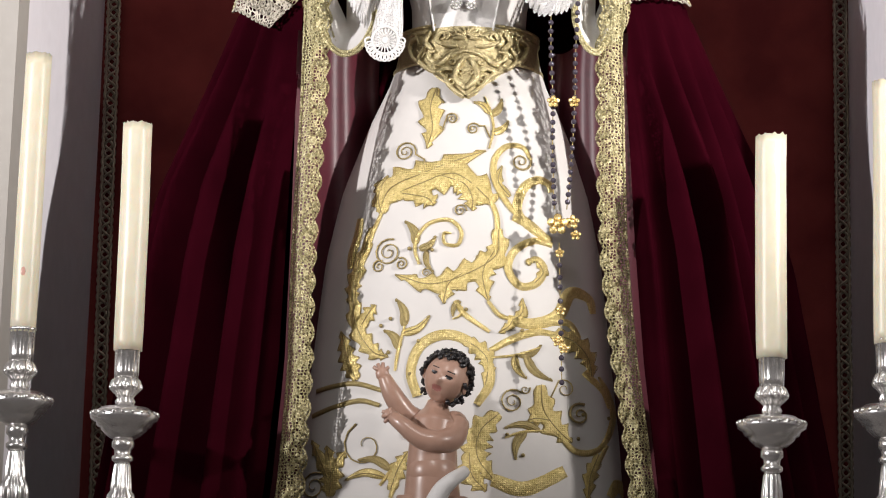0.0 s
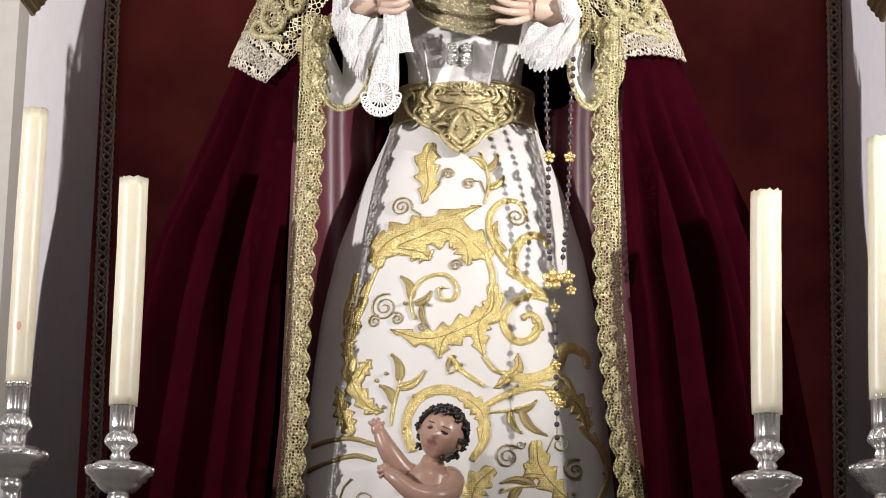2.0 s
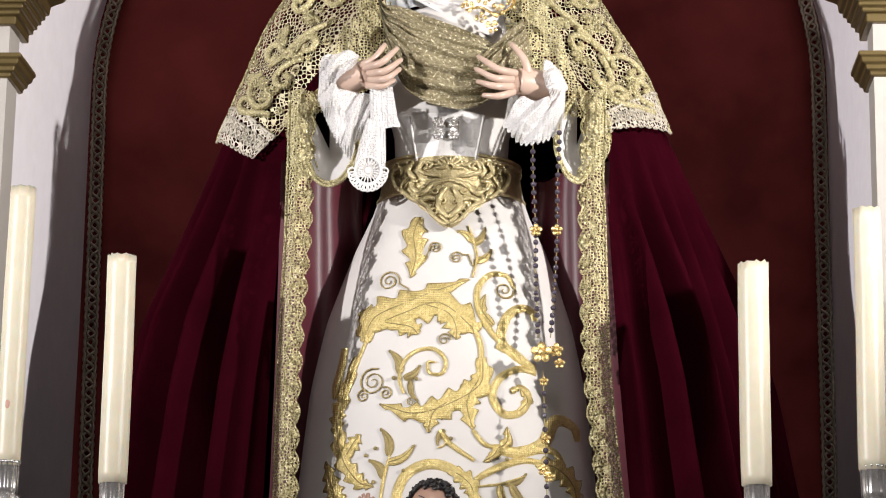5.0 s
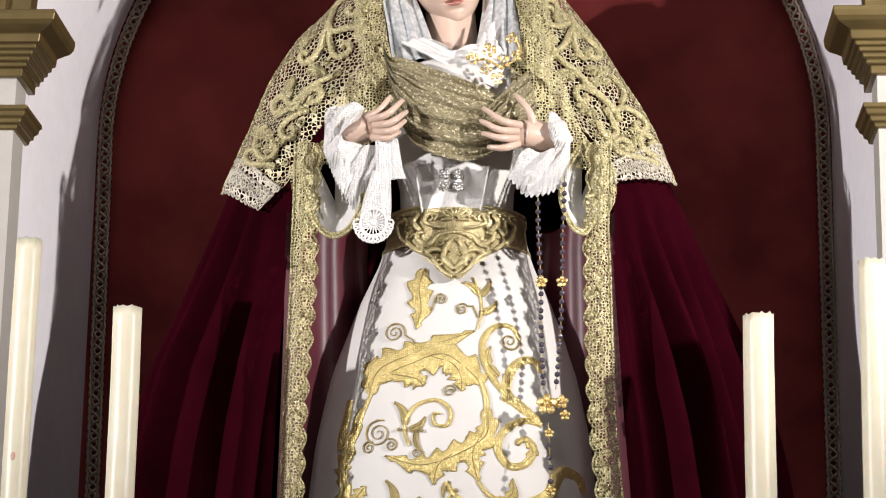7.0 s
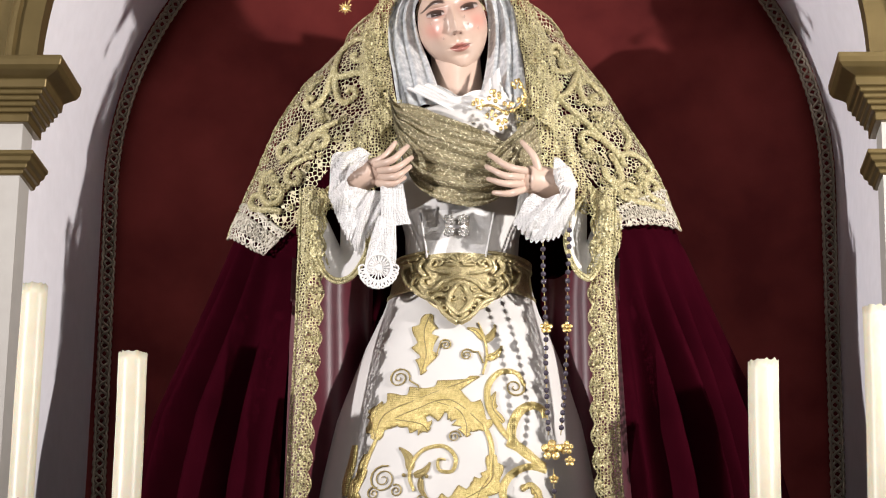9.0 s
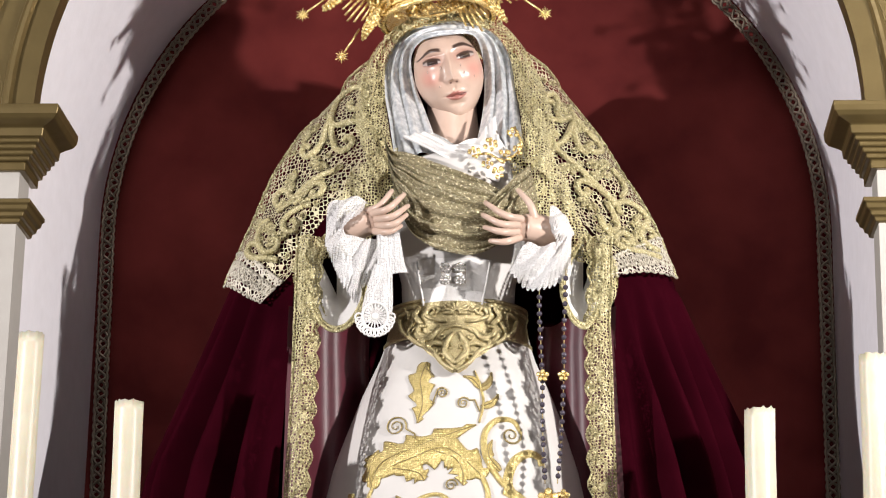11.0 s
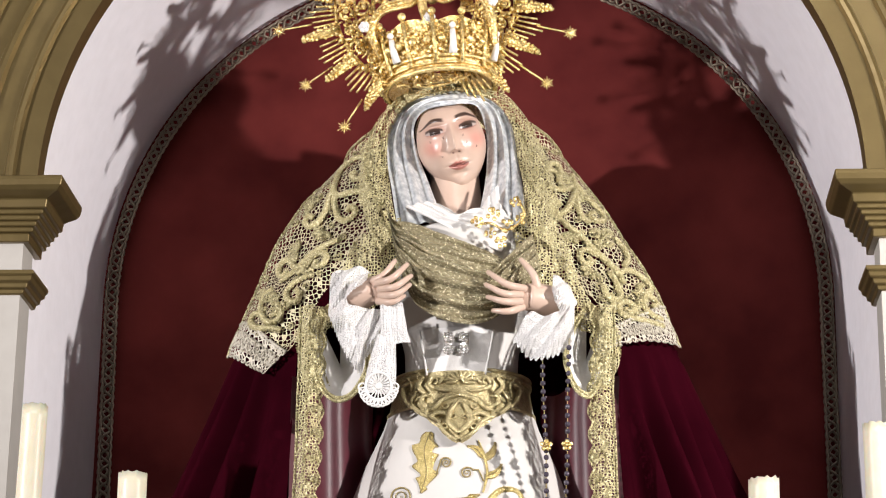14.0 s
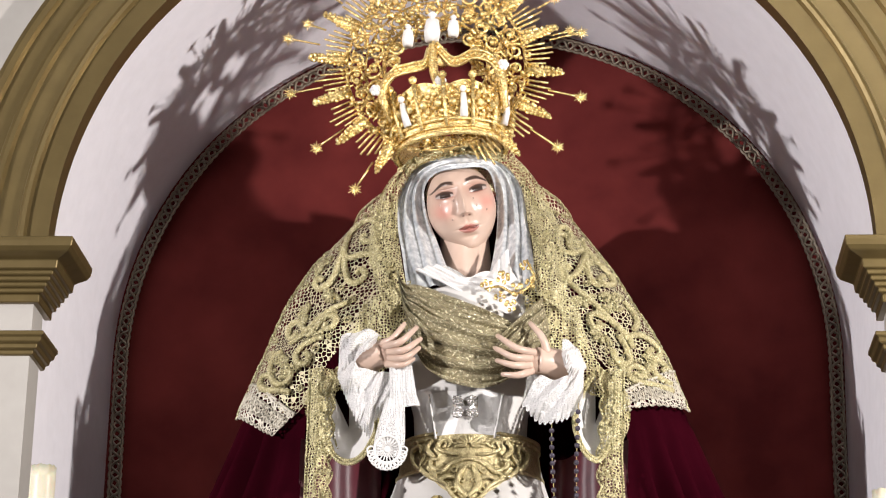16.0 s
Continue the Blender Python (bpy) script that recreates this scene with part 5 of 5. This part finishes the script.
def halo(r, a, y=0.0):
    """A point of the sunburst: r metres from its hub, a degrees round from the right."""
    return HUB + LEAN @ Vector((r * math.cos(radians(a)), y, r * math.sin(radians(a))))


bm = bmesh.new()
for r, w in ((0.118, 0.005), (0.160, 0.003), (0.203, 0.004)):
    tube(bm, [halo(r, 360 * k / 72) for k in range(72)], w, 6, closed=True)
part("ring", bm, crown_gold, crown)


def ornament(r, a, size, way):
    bm = bmesh.new()
    c = halo(r, a, -0.008)
    pts = []
    for k in range(19):
        s = k / 18
        t = radians(a) + way * (0.6 + 2 * math.pi * 1.25 * s)
        q = size * (1 - 0.75 * s)
        pts.append(c + LEAN @ Vector((q * math.cos(t), -0.008 * s, q * math.sin(t))))
    tube(bm, pts, lambda s: 0.0048 * (1 - 0.4 * s), 5)
    ball(bm, pts[-1] - Vector((0, 0.004, 0)), 0.0075, seg=6)
    for k in range(3):
        ball(bm, c + Vector((rng.uniform(-size, size), -0.006, rng.uniform(-size, size))), rng.uniform(0.004, 0.008), seg=6)
    part("filigree_scroll", bm, crown_gold, crown)


for k in range(26):
    ornament(0.182, 360 * k / 26, 0.021, 1 if k % 2 else -1)
for k in range(20):
    ornament(0.140, 360 * (k + 0.5) / 20, 0.020, -1 if k % 2 else 1)
bm = bmesh.new()
for k in range(1150):
    r, a = 0.085 + 0.13 * rng.random() ** 0.8, rng.uniform(0, 360)
    if not (r < 0.12 and 190 < a < 350):
        q, w = rng.uniform(0.003, 0.0068), halo(r, a, rng.uniform(-0.022, 0.006))
        bmesh.ops.create_icosphere(bm, subdivisions=1, radius=q, matrix=Matrix.Translation(w)) if k < 420 else tube(bm, [w, w + Vector((rng.uniform(-0.013, 0.013), -0.005, rng.uniform(-0.013, 0.013)))], 0.0023, 4)
tagged(part("filigree_grain", bm, crown_gold, crown), kind="stuff")
for k in range(16):
    if not 200 < 360 * k / 16 < 340:
        ornament(0.098, 360 * k / 16, 0.018, 1 if k % 2 else -1)
# rays: bundles of blades between leafy points
for k in range(32):
    a = 360 * k / 32
    if 250 < a < 293:
        continue
    if k % 2:
        for j in range(5):
            bm = bmesh.new()
            b = a + (j - 2) * 2.9
            r1 = 0.272 - 0.010 * abs(j - 2) + rng.uniform(-0.006, 0.006)
            tube(bm, [halo(0.200, b), halo(r1, b)], lambda s: 0.0036 * (1 - 0.3 * s), 4)
            part("ray", bm, crown_gold, crown)
    else:
        bm = bmesh.new()
        tube(bm, [halo(0.20 + 0.092 * j / 6, a, -0.005) for j in range(7)], lambda s: 0.003 + 0.009 * math.sin(math.pi * min(1, 0.25 + 0.75 * s)) ** 1.2, 6)
        for j in range(9):
            for w in (-1, 0, 1):
                ball(bm, halo(0.212 + 0.009 * j + rng.uniform(-0.002, 0.002), a + w * (3.4 - 0.33 * j) + rng.uniform(-0.4, 0.4), -0.010 - 0.004 * (w == 0)), rng.uniform(0.0042, 0.0062), seg=5)
        part("leaf_point", bm, crown_gold, crown)
for sx, sz in ((-0.396, 3.927), (-0.386, 3.791), (-0.321, 3.658), (-0.231, 3.558), (0.273, 3.937), (0.271, 3.778), (0.219, 3.658)):
    bm = bmesh.new()
    c = Vector((sx, -0.1, sz))
    d = (HUB - c).normalized()
    tube(bm, [c + d * 0.012, c + d * 0.075], 0.0024, 5)
    part("star_stem", bm, crown_gold, crown)
    bm = bmesh.new()
    ball(bm, c, 0.0062, seg=8, scale=(1, 0.6, 1))
    for j in range(12):
        a = 2 * math.pi * j / 12
        tube(bm, [c, c + Vector((math.cos(a), 0, math.sin(a))) * (0.0165 if j % 2 else 0.013)], lambda s: 0.0026 * (1 - 0.7 * s), 4)
    part("star", bm, crown_gold, crown)
for a in range(20, 165, 16):
    bm = bmesh.new()
    c = halo(0.315, a)
    tube(bm, [halo(0.27, a), halo(0.305, a)], 0.0024, 5)
    ball(bm, c, 0.006, seg=6, scale=(1, 0.6, 1))
    for j in range(12):
        t = 2 * math.pi * j / 12
        tube(bm, [c, c + Vector((math.cos(t), 0, math.sin(t))) * (0.0165 if j % 2 else 0.013)], lambda s: 0.0026 * (1 - 0.7 * s), 4)
    part("star", bm, crown_gold, crown)

# the circlet: a flaring band on the head, tipped to one side
CB = Vector((-0.021, -0.06, 3.659))
TIP = Euler((radians(-4), radians(-6), 0)).to_matrix()


def circlet(a, z, out=0.0):
    """A point of the circlet: a degrees round from the front, z metres above its lower rim."""
    r = 0.113 + 0.20 * z + out
    t = radians(a)
    return CB + TIP @ Vector((r * math.sin(t) * 1.08, -r * math.cos(t) * 0.95, z))


bm = bmesh.new()
grid(bm, lambda u, v: circlet(360 * u, 0.105 * v + 0.016 * v * abs(math.sin(math.pi * 8 * u))), 96, 10, wrap=True)
grid(bm, lambda u, v: circlet(360 * u, 0.105 * v, -0.005), 96, 4, wrap=True)
part("circlet", bm, crown_gold, crown)
for z, r in ((0.0, 0.0065), (0.014, 0.004), (0.030, 0.005)):
    bm = bmesh.new()
    tube(bm, [circlet(360 * k / 90, z, 0.003) for k in range(90)], r, 6, closed=True)
    part("rim", bm, crown_gold, crown)
for k in range(16):
    a = -105 + 210 * (k + 0.5) / 16
    bm = bmesh.new()
    for j in range(9):
        t = 2 * math.pi * j / 9
        ball(bm, circlet(a + 5.0 * math.cos(t), 0.066 + 0.026 * math.sin(t), 0.005), 0.0055, seg=6)
    ball(bm, circlet(a, 0.066, 0.007), 0.011, seg=8)
    for j in range(8):
        ball(bm, circlet(a + rng.uniform(-6, 6), rng.uniform(0.035, 0.11), 0.005), rng.uniform(0.0035, 0.0065), seg=6)
    tagged(part("rosette", bm, crown_gold, crown), kind="stuff")
for k in range(9):
    a = -100 + 200 * k / 8
    bm = bmesh.new()
    tube(bm, [circlet(a, 0.01, 0.008), circlet(a, 0.06, 0.010), circlet(a, 0.118, 0.008)], 0.0055, 6)
    ball(bm, circlet(a, 0.128, 0.008), 0.010, seg=8)
    part("upright", bm, crown_gold, crown)
for a in (-38, 16, 62):
    bm = bmesh.new()
    tube(bm, [circlet(a, 0.030, 0.012), circlet(a, 0.055, 0.016), circlet(a, 0.082, 0.014)], lambda s: 0.009 * (1 - 0.35 * s), 8)
    ball(bm, circlet(a, 0.092, 0.014), 0.0075, seg=8)
    part("figurine", bm, white_cloth, crown, "tiny plain ivory figure")
for pts in (((-0.150, -0.12, 3.715), (-0.172, -0.15, 3.765), (-0.150, -0.15, 3.812), (-0.108, -0.145, 3.830), (-0.078, -0.14, 3.842), (-0.066, -0.14, 3.880)),
            ((0.100, -0.12, 3.745), (0.096, -0.15, 3.800), (0.073, -0.15, 3.846), (0.032, -0.145, 3.862), (-0.014, -0.14, 3.846), (-0.052, -0.14, 3.884)),
            ((-0.045, -0.16, 3.780), (-0.056, -0.155, 3.815), (-0.060, -0.15, 3.850), (-0.060, -0.14, 3.890))):
    line = spline(pts, 9)
    bm = bmesh.new()
    tube(bm, line, 0.0105, 8)
    for off in (-0.010, 0.010):
        tube(bm, [p + Vector((0, -0.008, off)) for p in line], 0.0035, 5)
    for p in line[::2]:
        ball(bm, p + Vector((0, -0.011, 0)), 0.0055, seg=6)
    part("arch", bm, crown_gold, crown)
for x, y, z in ((-0.186, -0.16, 3.772), (0.098, -0.16, 3.832), (-0.040, -0.175, 3.788)):
    bm = bmesh.new()
    for k in range(6):
        t = 2 * math.pi * k / 6
        ball(bm, (x + 0.0075 * math.cos(t), y, z + 0.0075 * math.sin(t)), 0.0062, seg=7)
    ball(bm, (x, y - 0.004, z), 0.007, seg=8)
    part("bead", bm, white_cloth, crown, "pearl white flower")
bm = bmesh.new()
c = CB + TIP @ Vector((0, 0, 0.235))
ball(bm, c, 0.016, seg=10)
tube(bm, [c, c + Vector((0, -0.004, 0.03))], 0.010, 8)
part("orb", bm, crown_gold, crown)
for (x, y, z), h in (((-0.063, -0.15, 3.932), 0.072), ((-0.118, -0.14, 3.915), 0.052), ((-0.016, -0.14, 3.938), 0.052)):
    bm = bmesh.new()
    lathe(bm, [(0.011 * h / 0.05, z - h * 0.5), (0.013 * h / 0.05, z - h * 0.2), (0.010 * h / 0.05, z + h * 0.2), (0.004, z + h * 0.28), (0.0075 * h / 0.05, z + h * 0.40), (0.002, z + h * 0.52)], (x, y), 12)
    part("figurine", bm, white_cloth, crown, "tiny plain ivory figure")

# ---- rosary ----
rosary = thing("rosary", (0.236, -0.25, 2.537), "long rosary of dark beads with gilt flowers and a medal", "rosary")
me_bm = bmesh.new()
bmesh.ops.create_uvsphere(me_bm, u_segments=10, v_segments=7, radius=0.0058)
bead_mesh = finish("bead", me_bm, bead_mat)


def strand(pts, gap=0.0178, skip=()):
    line = spline(pts, 20)
    bm = bmesh.new()
    tube(bm, line, 0.0011, 4)
    part("chain", bm, dull_gold, rosary)
    acc = 0.0
    for p, q in zip(line, line[1:]):
        acc += (q - p).length
        if acc >= gap:
            acc -= gap
            ob = part("bead", bead_mesh, None, rosary)
            ob.matrix_basis = Matrix.Translation(q)


strand([(0.211, -0.2, 2.996), (0.212, -0.2, 2.928), (0.218, -0.205, 2.806), (0.219, -0.215, 2.708), (0.225, -0.235, 2.574)])
strand([(0.267, -0.215, 3.034), (0.266, -0.205, 2.988), (0.263, -0.2, 2.904), (0.263, -0.2, 2.807), (0.258, -0.205, 2.686), (0.25, -0.225, 2.576)])
strand([(0.236, -0.25, 2.502), (0.239, -0.27, 2.418), (0.243, -0.28, 2.302), (0.246, -0.285, 2.209)], 0.024)


def flower(c, r):
    r *= 0.78
    bm = bmesh.new()
    c = Vector(c)
    for k in range(5):
        a = 2 * math.pi * k / 5 + 0.3
        ball(bm, c + Vector((r * math.cos(a), -0.002, r * math.sin(a))), r * 0.62, seg=8, scale=(1, 0.5, 1))
    ball(bm, c + Vector((0, -0.006, 0)), r * 0.5, seg=8)
    return part("gilt_flower", bm, crown_gold, rosary)


for c, r in (((0.219, -0.212, 2.805), 0.011), ((0.262, -0.205, 2.807), 0.010), ((0.232, -0.245, 2.541), 0.018), ((0.262, -0.24, 2.547), 0.012), ((0.269, -0.24, 2.52), 0.009), ((0.241, -0.28, 2.359), 0.009), ((0.238, -0.285, 2.296), 0.010), ((0.249, -0.285, 2.281), 0.009), ((0.237, -0.262, 2.479), 0.008)):
    flower(c, r)

# ---- candlesticks and candles ----
stick = thing("candlestick", (0, 0, 1.62), "tall turned silver candlestick with chased drip pan", "candlestick", "altar candlesticks")
PROFILES = (
    ("foot", [(0.085, 1.62), (0.085, 1.635), (0.07, 1.65), (0.045, 1.67), (0.028, 1.70), (0.022, 1.74)], 0, 0),
    ("stem", [(0.016, 1.74), (0.030, 1.76), (0.034, 1.79), (0.022, 1.82), (0.016, 1.84), (0.026, 1.86), (0.026, 1.88), (0.018, 1.90)], 8, 0.05),
    ("vase", [(0.018, 1.90), (0.026, 1.925), (0.0275, 1.945), (0.024, 1.962), (0.0195, 1.968), (0.0185, 1.985), (0.0150, 2.018), (0.0140, 2.022)], 12, 0.10),
    ("collar", [(0.014, 2.022), (0.0205, 2.027), (0.0205, 2.034), (0.0155, 2.038), (0.0165, 2.048), (0.0215, 2.053), (0.0215, 2.063), (0.018, 2.067)], 0, 0),
    ("drip_pan", [(0.018, 2.066), (0.030, 2.072), (0.043, 2.084), (0.045, 2.090), (0.052, 2.092), (0.055, 2.100), (0.0645, 2.106), (0.066, 2.113), (0.062, 2.121), (0.050, 2.125), (0.046, 2.129), (0.022, 2.131), (0.0165, 2.136)], 0, 0),
    ("knop", [(0.0165, 2.134), (0.0185, 2.140), (0.0145, 2.148), (0.0200, 2.155), (0.0290, 2.164), (0.0300, 2.172), (0.0255, 2.183), (0.0235, 2.186)], 11, 0.09),
    ("socket", [(0.0235, 2.186), (0.0232, 2.20), (0.0240, 2.243), (0.0258, 2.2445), (0.0258, 2.249), (0.024, 2.2495)], 14, 0.045),
)
for name, prof, fl, amp in PROFILES:
    bm = bmesh.new()
    lathe(bm, prof, (0, 0), 72, flute=fl, amp=amp, lo=prof[1][1], hi=prof[-2][1])
    p = part(name, bm, silver, stick)
    if name in ("drip_pan", "knop"):
        bm = bmesh.new()
        r, z, n = (0.063, 2.116, 22) if name == "drip_pan" else (0.0285, 2.168, 9)
        for k in range(n):
            a = 2 * math.pi * k / n
            ball(bm, (r * math.cos(a), r * math.sin(a), z), 0.0052, seg=6)
        tagged(part("beading", bm, silver, p), kind="stuff")
PLACES = ((-0.594, -0.45, 1.0), (-0.802, -0.45, 1.052), (0.647, -0.45, 1.008), (0.868, -0.45, 1.058))
made = [stick]
for x, y, k in PLACES[1:]:
    made.append(copy_thing(stick, pose(x, y, 1.62) @ Matrix.Diagonal((1, 1, k, 1))))
stick.location = (PLACES[0][0], PLACES[0][1], 1.62)
for (x, y, k), tall, r, label in zip(PLACES, (2.692, 2.831, 2.680, 2.79), (0.0285, 0.0255, 0.0300, 0.0270),
                                    ("thick cream wax candle with a ragged unlit top", "slim cream wax candle with a small reddish stain", "thick cream wax candle with dripped wax ridges", "cream wax candle standing beside the niche edge")):
    z0 = 1.62 + (2.240 - 1.62) * k
    bm = bmesh.new()
    rng = random.Random(int(tall * 1000))
    rows = []
    for j in range(25):
        v = j / 24
        ring = []
        for i in range(40):
            a = 2 * math.pi * i / 40
            q = r * (0.965 + 0.035 * min(1, v * 12)) * (1 + 0.018 * wob(2 * math.cos(a) + x * 9, 2 * math.sin(a), v * 5) + 0.012 * wob(6 * math.cos(a), 6 * math.sin(a) + x, v * 30))
            lean = 0.004 * wob(v * 1.5, x * 5, 2)
            z = z0 + (tall - z0) * v + (0.005 * wob(5 * math.cos(a), 5 * math.sin(a), x * 7) + 0.003 * wob(14 * math.cos(a), 14 * math.sin(a), x) if j == 24 else 0)
            ring.append(bm.verts.new((x + lean + q * math.cos(a), y + q * math.sin(a), z)))
        rows.append(ring)
    well = [bm.verts.new((x + (u.co.x - x) * 0.72, y + (u.co.y - y) * 0.72, tall - 0.012)) for u in rows[-1]]
    rows.append(well)
    for a, b in zip(rows, rows[1:]):
        for i in range(40):
            bm.faces.new((a[i], a[(i + 1) % 40], b[(i + 1) % 40], b[i]))
    bm.faces.new(well)
    bm.faces.new(rows[0])
    ob = single("candle", bm, wax, label, "candle", "altar candles")
    if tall == 2.831:
        bm = bmesh.new()
        ball(bm, (x, y - r * 0.985, 2.39), 0.006, seg=8, scale=(0.8, 0.12, 1.6))
        ob2 = part("wax_stain", bm, blush, ob, "small reddish stain")

# ---- the little carved boy in front of the skirt ----
bm = bmesh.new()
hc = Vector((0.022, -0.38, 2.204))
HT = Euler((radians(0), radians(22), radians(-12))).to_matrix()
rows = []
for j in range(71):
    ring = []
    for i in range(90):
        t, p = 2 * math.pi * i / 90, math.pi * (j / 70 - 0.5)
        q = Vector((0.043 * math.sin(t) * math.cos(p) * (1 - 0.12 * max(0, -math.sin(p))), 0.046 * math.cos(t) * math.cos(p), 0.050 * math.sin(p)))
        if q.y < 0:
            q.y -= 0.009 * bump2(q.x, q.z, 0, -0.008, 0.006, 0.008) - 0.005 * (bump2(q.x, q.z, -0.016, 0.004, 0.009, 0.006) + bump2(q.x, q.z, 0.016, 0.004, 0.009, 0.006)) + -0.004 * bump2(q.x, q.z, 0, -0.024, 0.010, 0.004) - 0.005 * bump2(q.x, q.z, 0, -0.038, 0.012, 0.008)
        ring.append(bm.verts.new(hc + HT @ q))
    rows.append(ring)
for j in range(70):
    for i in range(90):
        f = bm.faces.new((rows[j][i], rows[j][(i + 1) % 90], rows[j + 1][(i + 1) % 90], rows[j + 1][i]))
        q = HT.transposed() @ (f.calc_center_median() - hc)
        if q.y < 0 and ((q.z + 0.023) / 0.0058) ** 2 + (q.x / 0.0105) ** 2 < 1:
            f.material_index = 2
        elif q.y < 0 and ((abs(q.x) - 0.016) / 0.0075) ** 2 + ((q.z - 0.004) / 0.0036) ** 2 < 1 or q.y < 0 and abs(q.z - 0.014 + 12 * (abs(q.x) - 0.016) ** 2) < 0.0011 and 0.008 < abs(q.x) < 0.025:
            f.material_index = 1
rng = random.Random(3)
for k in range(230):
    d = Vector((rng.gauss(0, 1), rng.gauss(0.35, 0.8), rng.gauss(0.45, 0.8))).normalized()
    if d.y < -0.25 and d.z < 0.62 or d.z < -0.75:
        continue
    c, r, st = hc + HT @ Vector((d.x * 0.046, d.y * 0.048, d.z * 0.051)), rng.uniform(0.005, 0.0085), rng.uniform(0, 6)
    e1 = d.orthogonal().normalized()
    e2 = d.cross(e1)
    tube(bm, [c + HT @ (d * 0.0012 * j + (e1 * math.cos(st + 0.75 * j) + e2 * math.sin(st + 0.75 * j)) * r * (1 - 0.07 * j)) for j in range(9)], lambda q: 0.0042 * (1.1 - 0.6 * q), 5, idx=1)
for s in (-1, 1):
    ball(bm, hc + HT @ Vector((s * 0.043, -0.006, -0.006)), 0.010, seg=8, scale=(0.5, 0.8, 1.1))
# trunk, arms and legs
tube(bm, spline([(0.006, -0.365, 2.161), (0.002, -0.37, 2.124), (-0.001, -0.38, 2.073), (-0.001, -0.385, 2.018), (-0, -0.38, 1.964)], 8), lambda s: lerp(s, [0, 0.12, 0.28, 0.5, 0.75, 1.0], [0.020, 0.026, 0.049, 0.047, 0.050, 0.056]), 24)
tube(bm, spline([(0.042, -0.37, 2.117), (0.037, -0.4, 2.088), (0.012, -0.425, 2.077), (-0.024, -0.43, 2.084), (-0.057, -0.43, 2.108), (-0.078, -0.42, 2.124)], 6), lambda s: lerp(s, [0, 0.25, 0.5, 0.8, 1], [0.027, 0.025, 0.022, 0.016, 0.013]), 14)
ball(bm, Vector((0.039, -0.37, 2.117)), 0.027, seg=12)
ball(bm, Vector((0.0, -0.398, 2.020)), 0.046, seg=20, scale=(1.05, 0.85, 1.0))
ball(bm, Vector((0.020, -0.395, 2.103)), 0.029, seg=16, scale=(1.1, 0.75, 0.85))
ball(bm, Vector((-0.020, -0.392, 2.108)), 0.027, seg=16, scale=(1.1, 0.75, 0.85))
tube(bm, spline([(-0.032, -0.36, 2.121), (-0.054, -0.37, 2.134), (-0.073, -0.38, 2.158), (-0.087, -0.385, 2.181), (-0.099, -0.385, 2.206)], 6), lambda s: lerp(s, [0, 0.4, 0.7, 1], [0.025, 0.022, 0.019, 0.013]), 14)
ball(bm, Vector((-0.103, -0.385, 2.212)), 0.014, seg=10, scale=(1, 0.6, 1.1))
ball(bm, Vector((-0.083, -0.42, 2.127)), 0.014, seg=10, scale=(1.1, 0.7, 1))
for tip in ((-0.121, -0.39, 2.225), (-0.113, -0.385, 2.232), (-0.102, -0.385, 2.234), (-0.09, -0.39, 2.225)):
    tube(bm, [(-0.103, -0.385, 2.214), tip], lambda s: 0.005 * (1.1 - 0.4 * s), 6)
for tip in ((-0.098, -0.425, 2.134), (-0.097, -0.43, 2.123), (-0.092, -0.43, 2.112), (-0.083, -0.425, 2.141)):
    tube(bm, [(-0.08, -0.42, 2.127), tip], lambda s: 0.005 * (1.1 - 0.4 * s), 6)
for s in (-1, 1):
    b = Vector((-0, -0.38, 1.969))
    tube(bm, spline([b + Vector((s * 0.025, 0, 0)), b + Vector((s * 0.04, -0.01, -0.14)), (b.x + s * 0.04, b.y, 1.72), (b.x + s * 0.042, b.y - 0.02, 1.635)], 6), lambda q: 0.045 - 0.022 * q, 14)
tube(bm, spline([(0.063, -0.4, 2.023), (0.041, -0.435, 2.003), (0.022, -0.44, 1.983), (0.01, -0.44, 1.959)], 8), lambda s: 0.012 + 0.008 * s, 8, idx=3)
single("putto", bm, [mat("painted_flesh", (0.43, 0.27, 0.205), (0.34, 0.195, 0.14), 0.33, grain=50, stain=16, bump=0.05, coat=0.4), hair, lip, white_cloth], "small carved wooden boy with black curls, glossy paint", "statue")
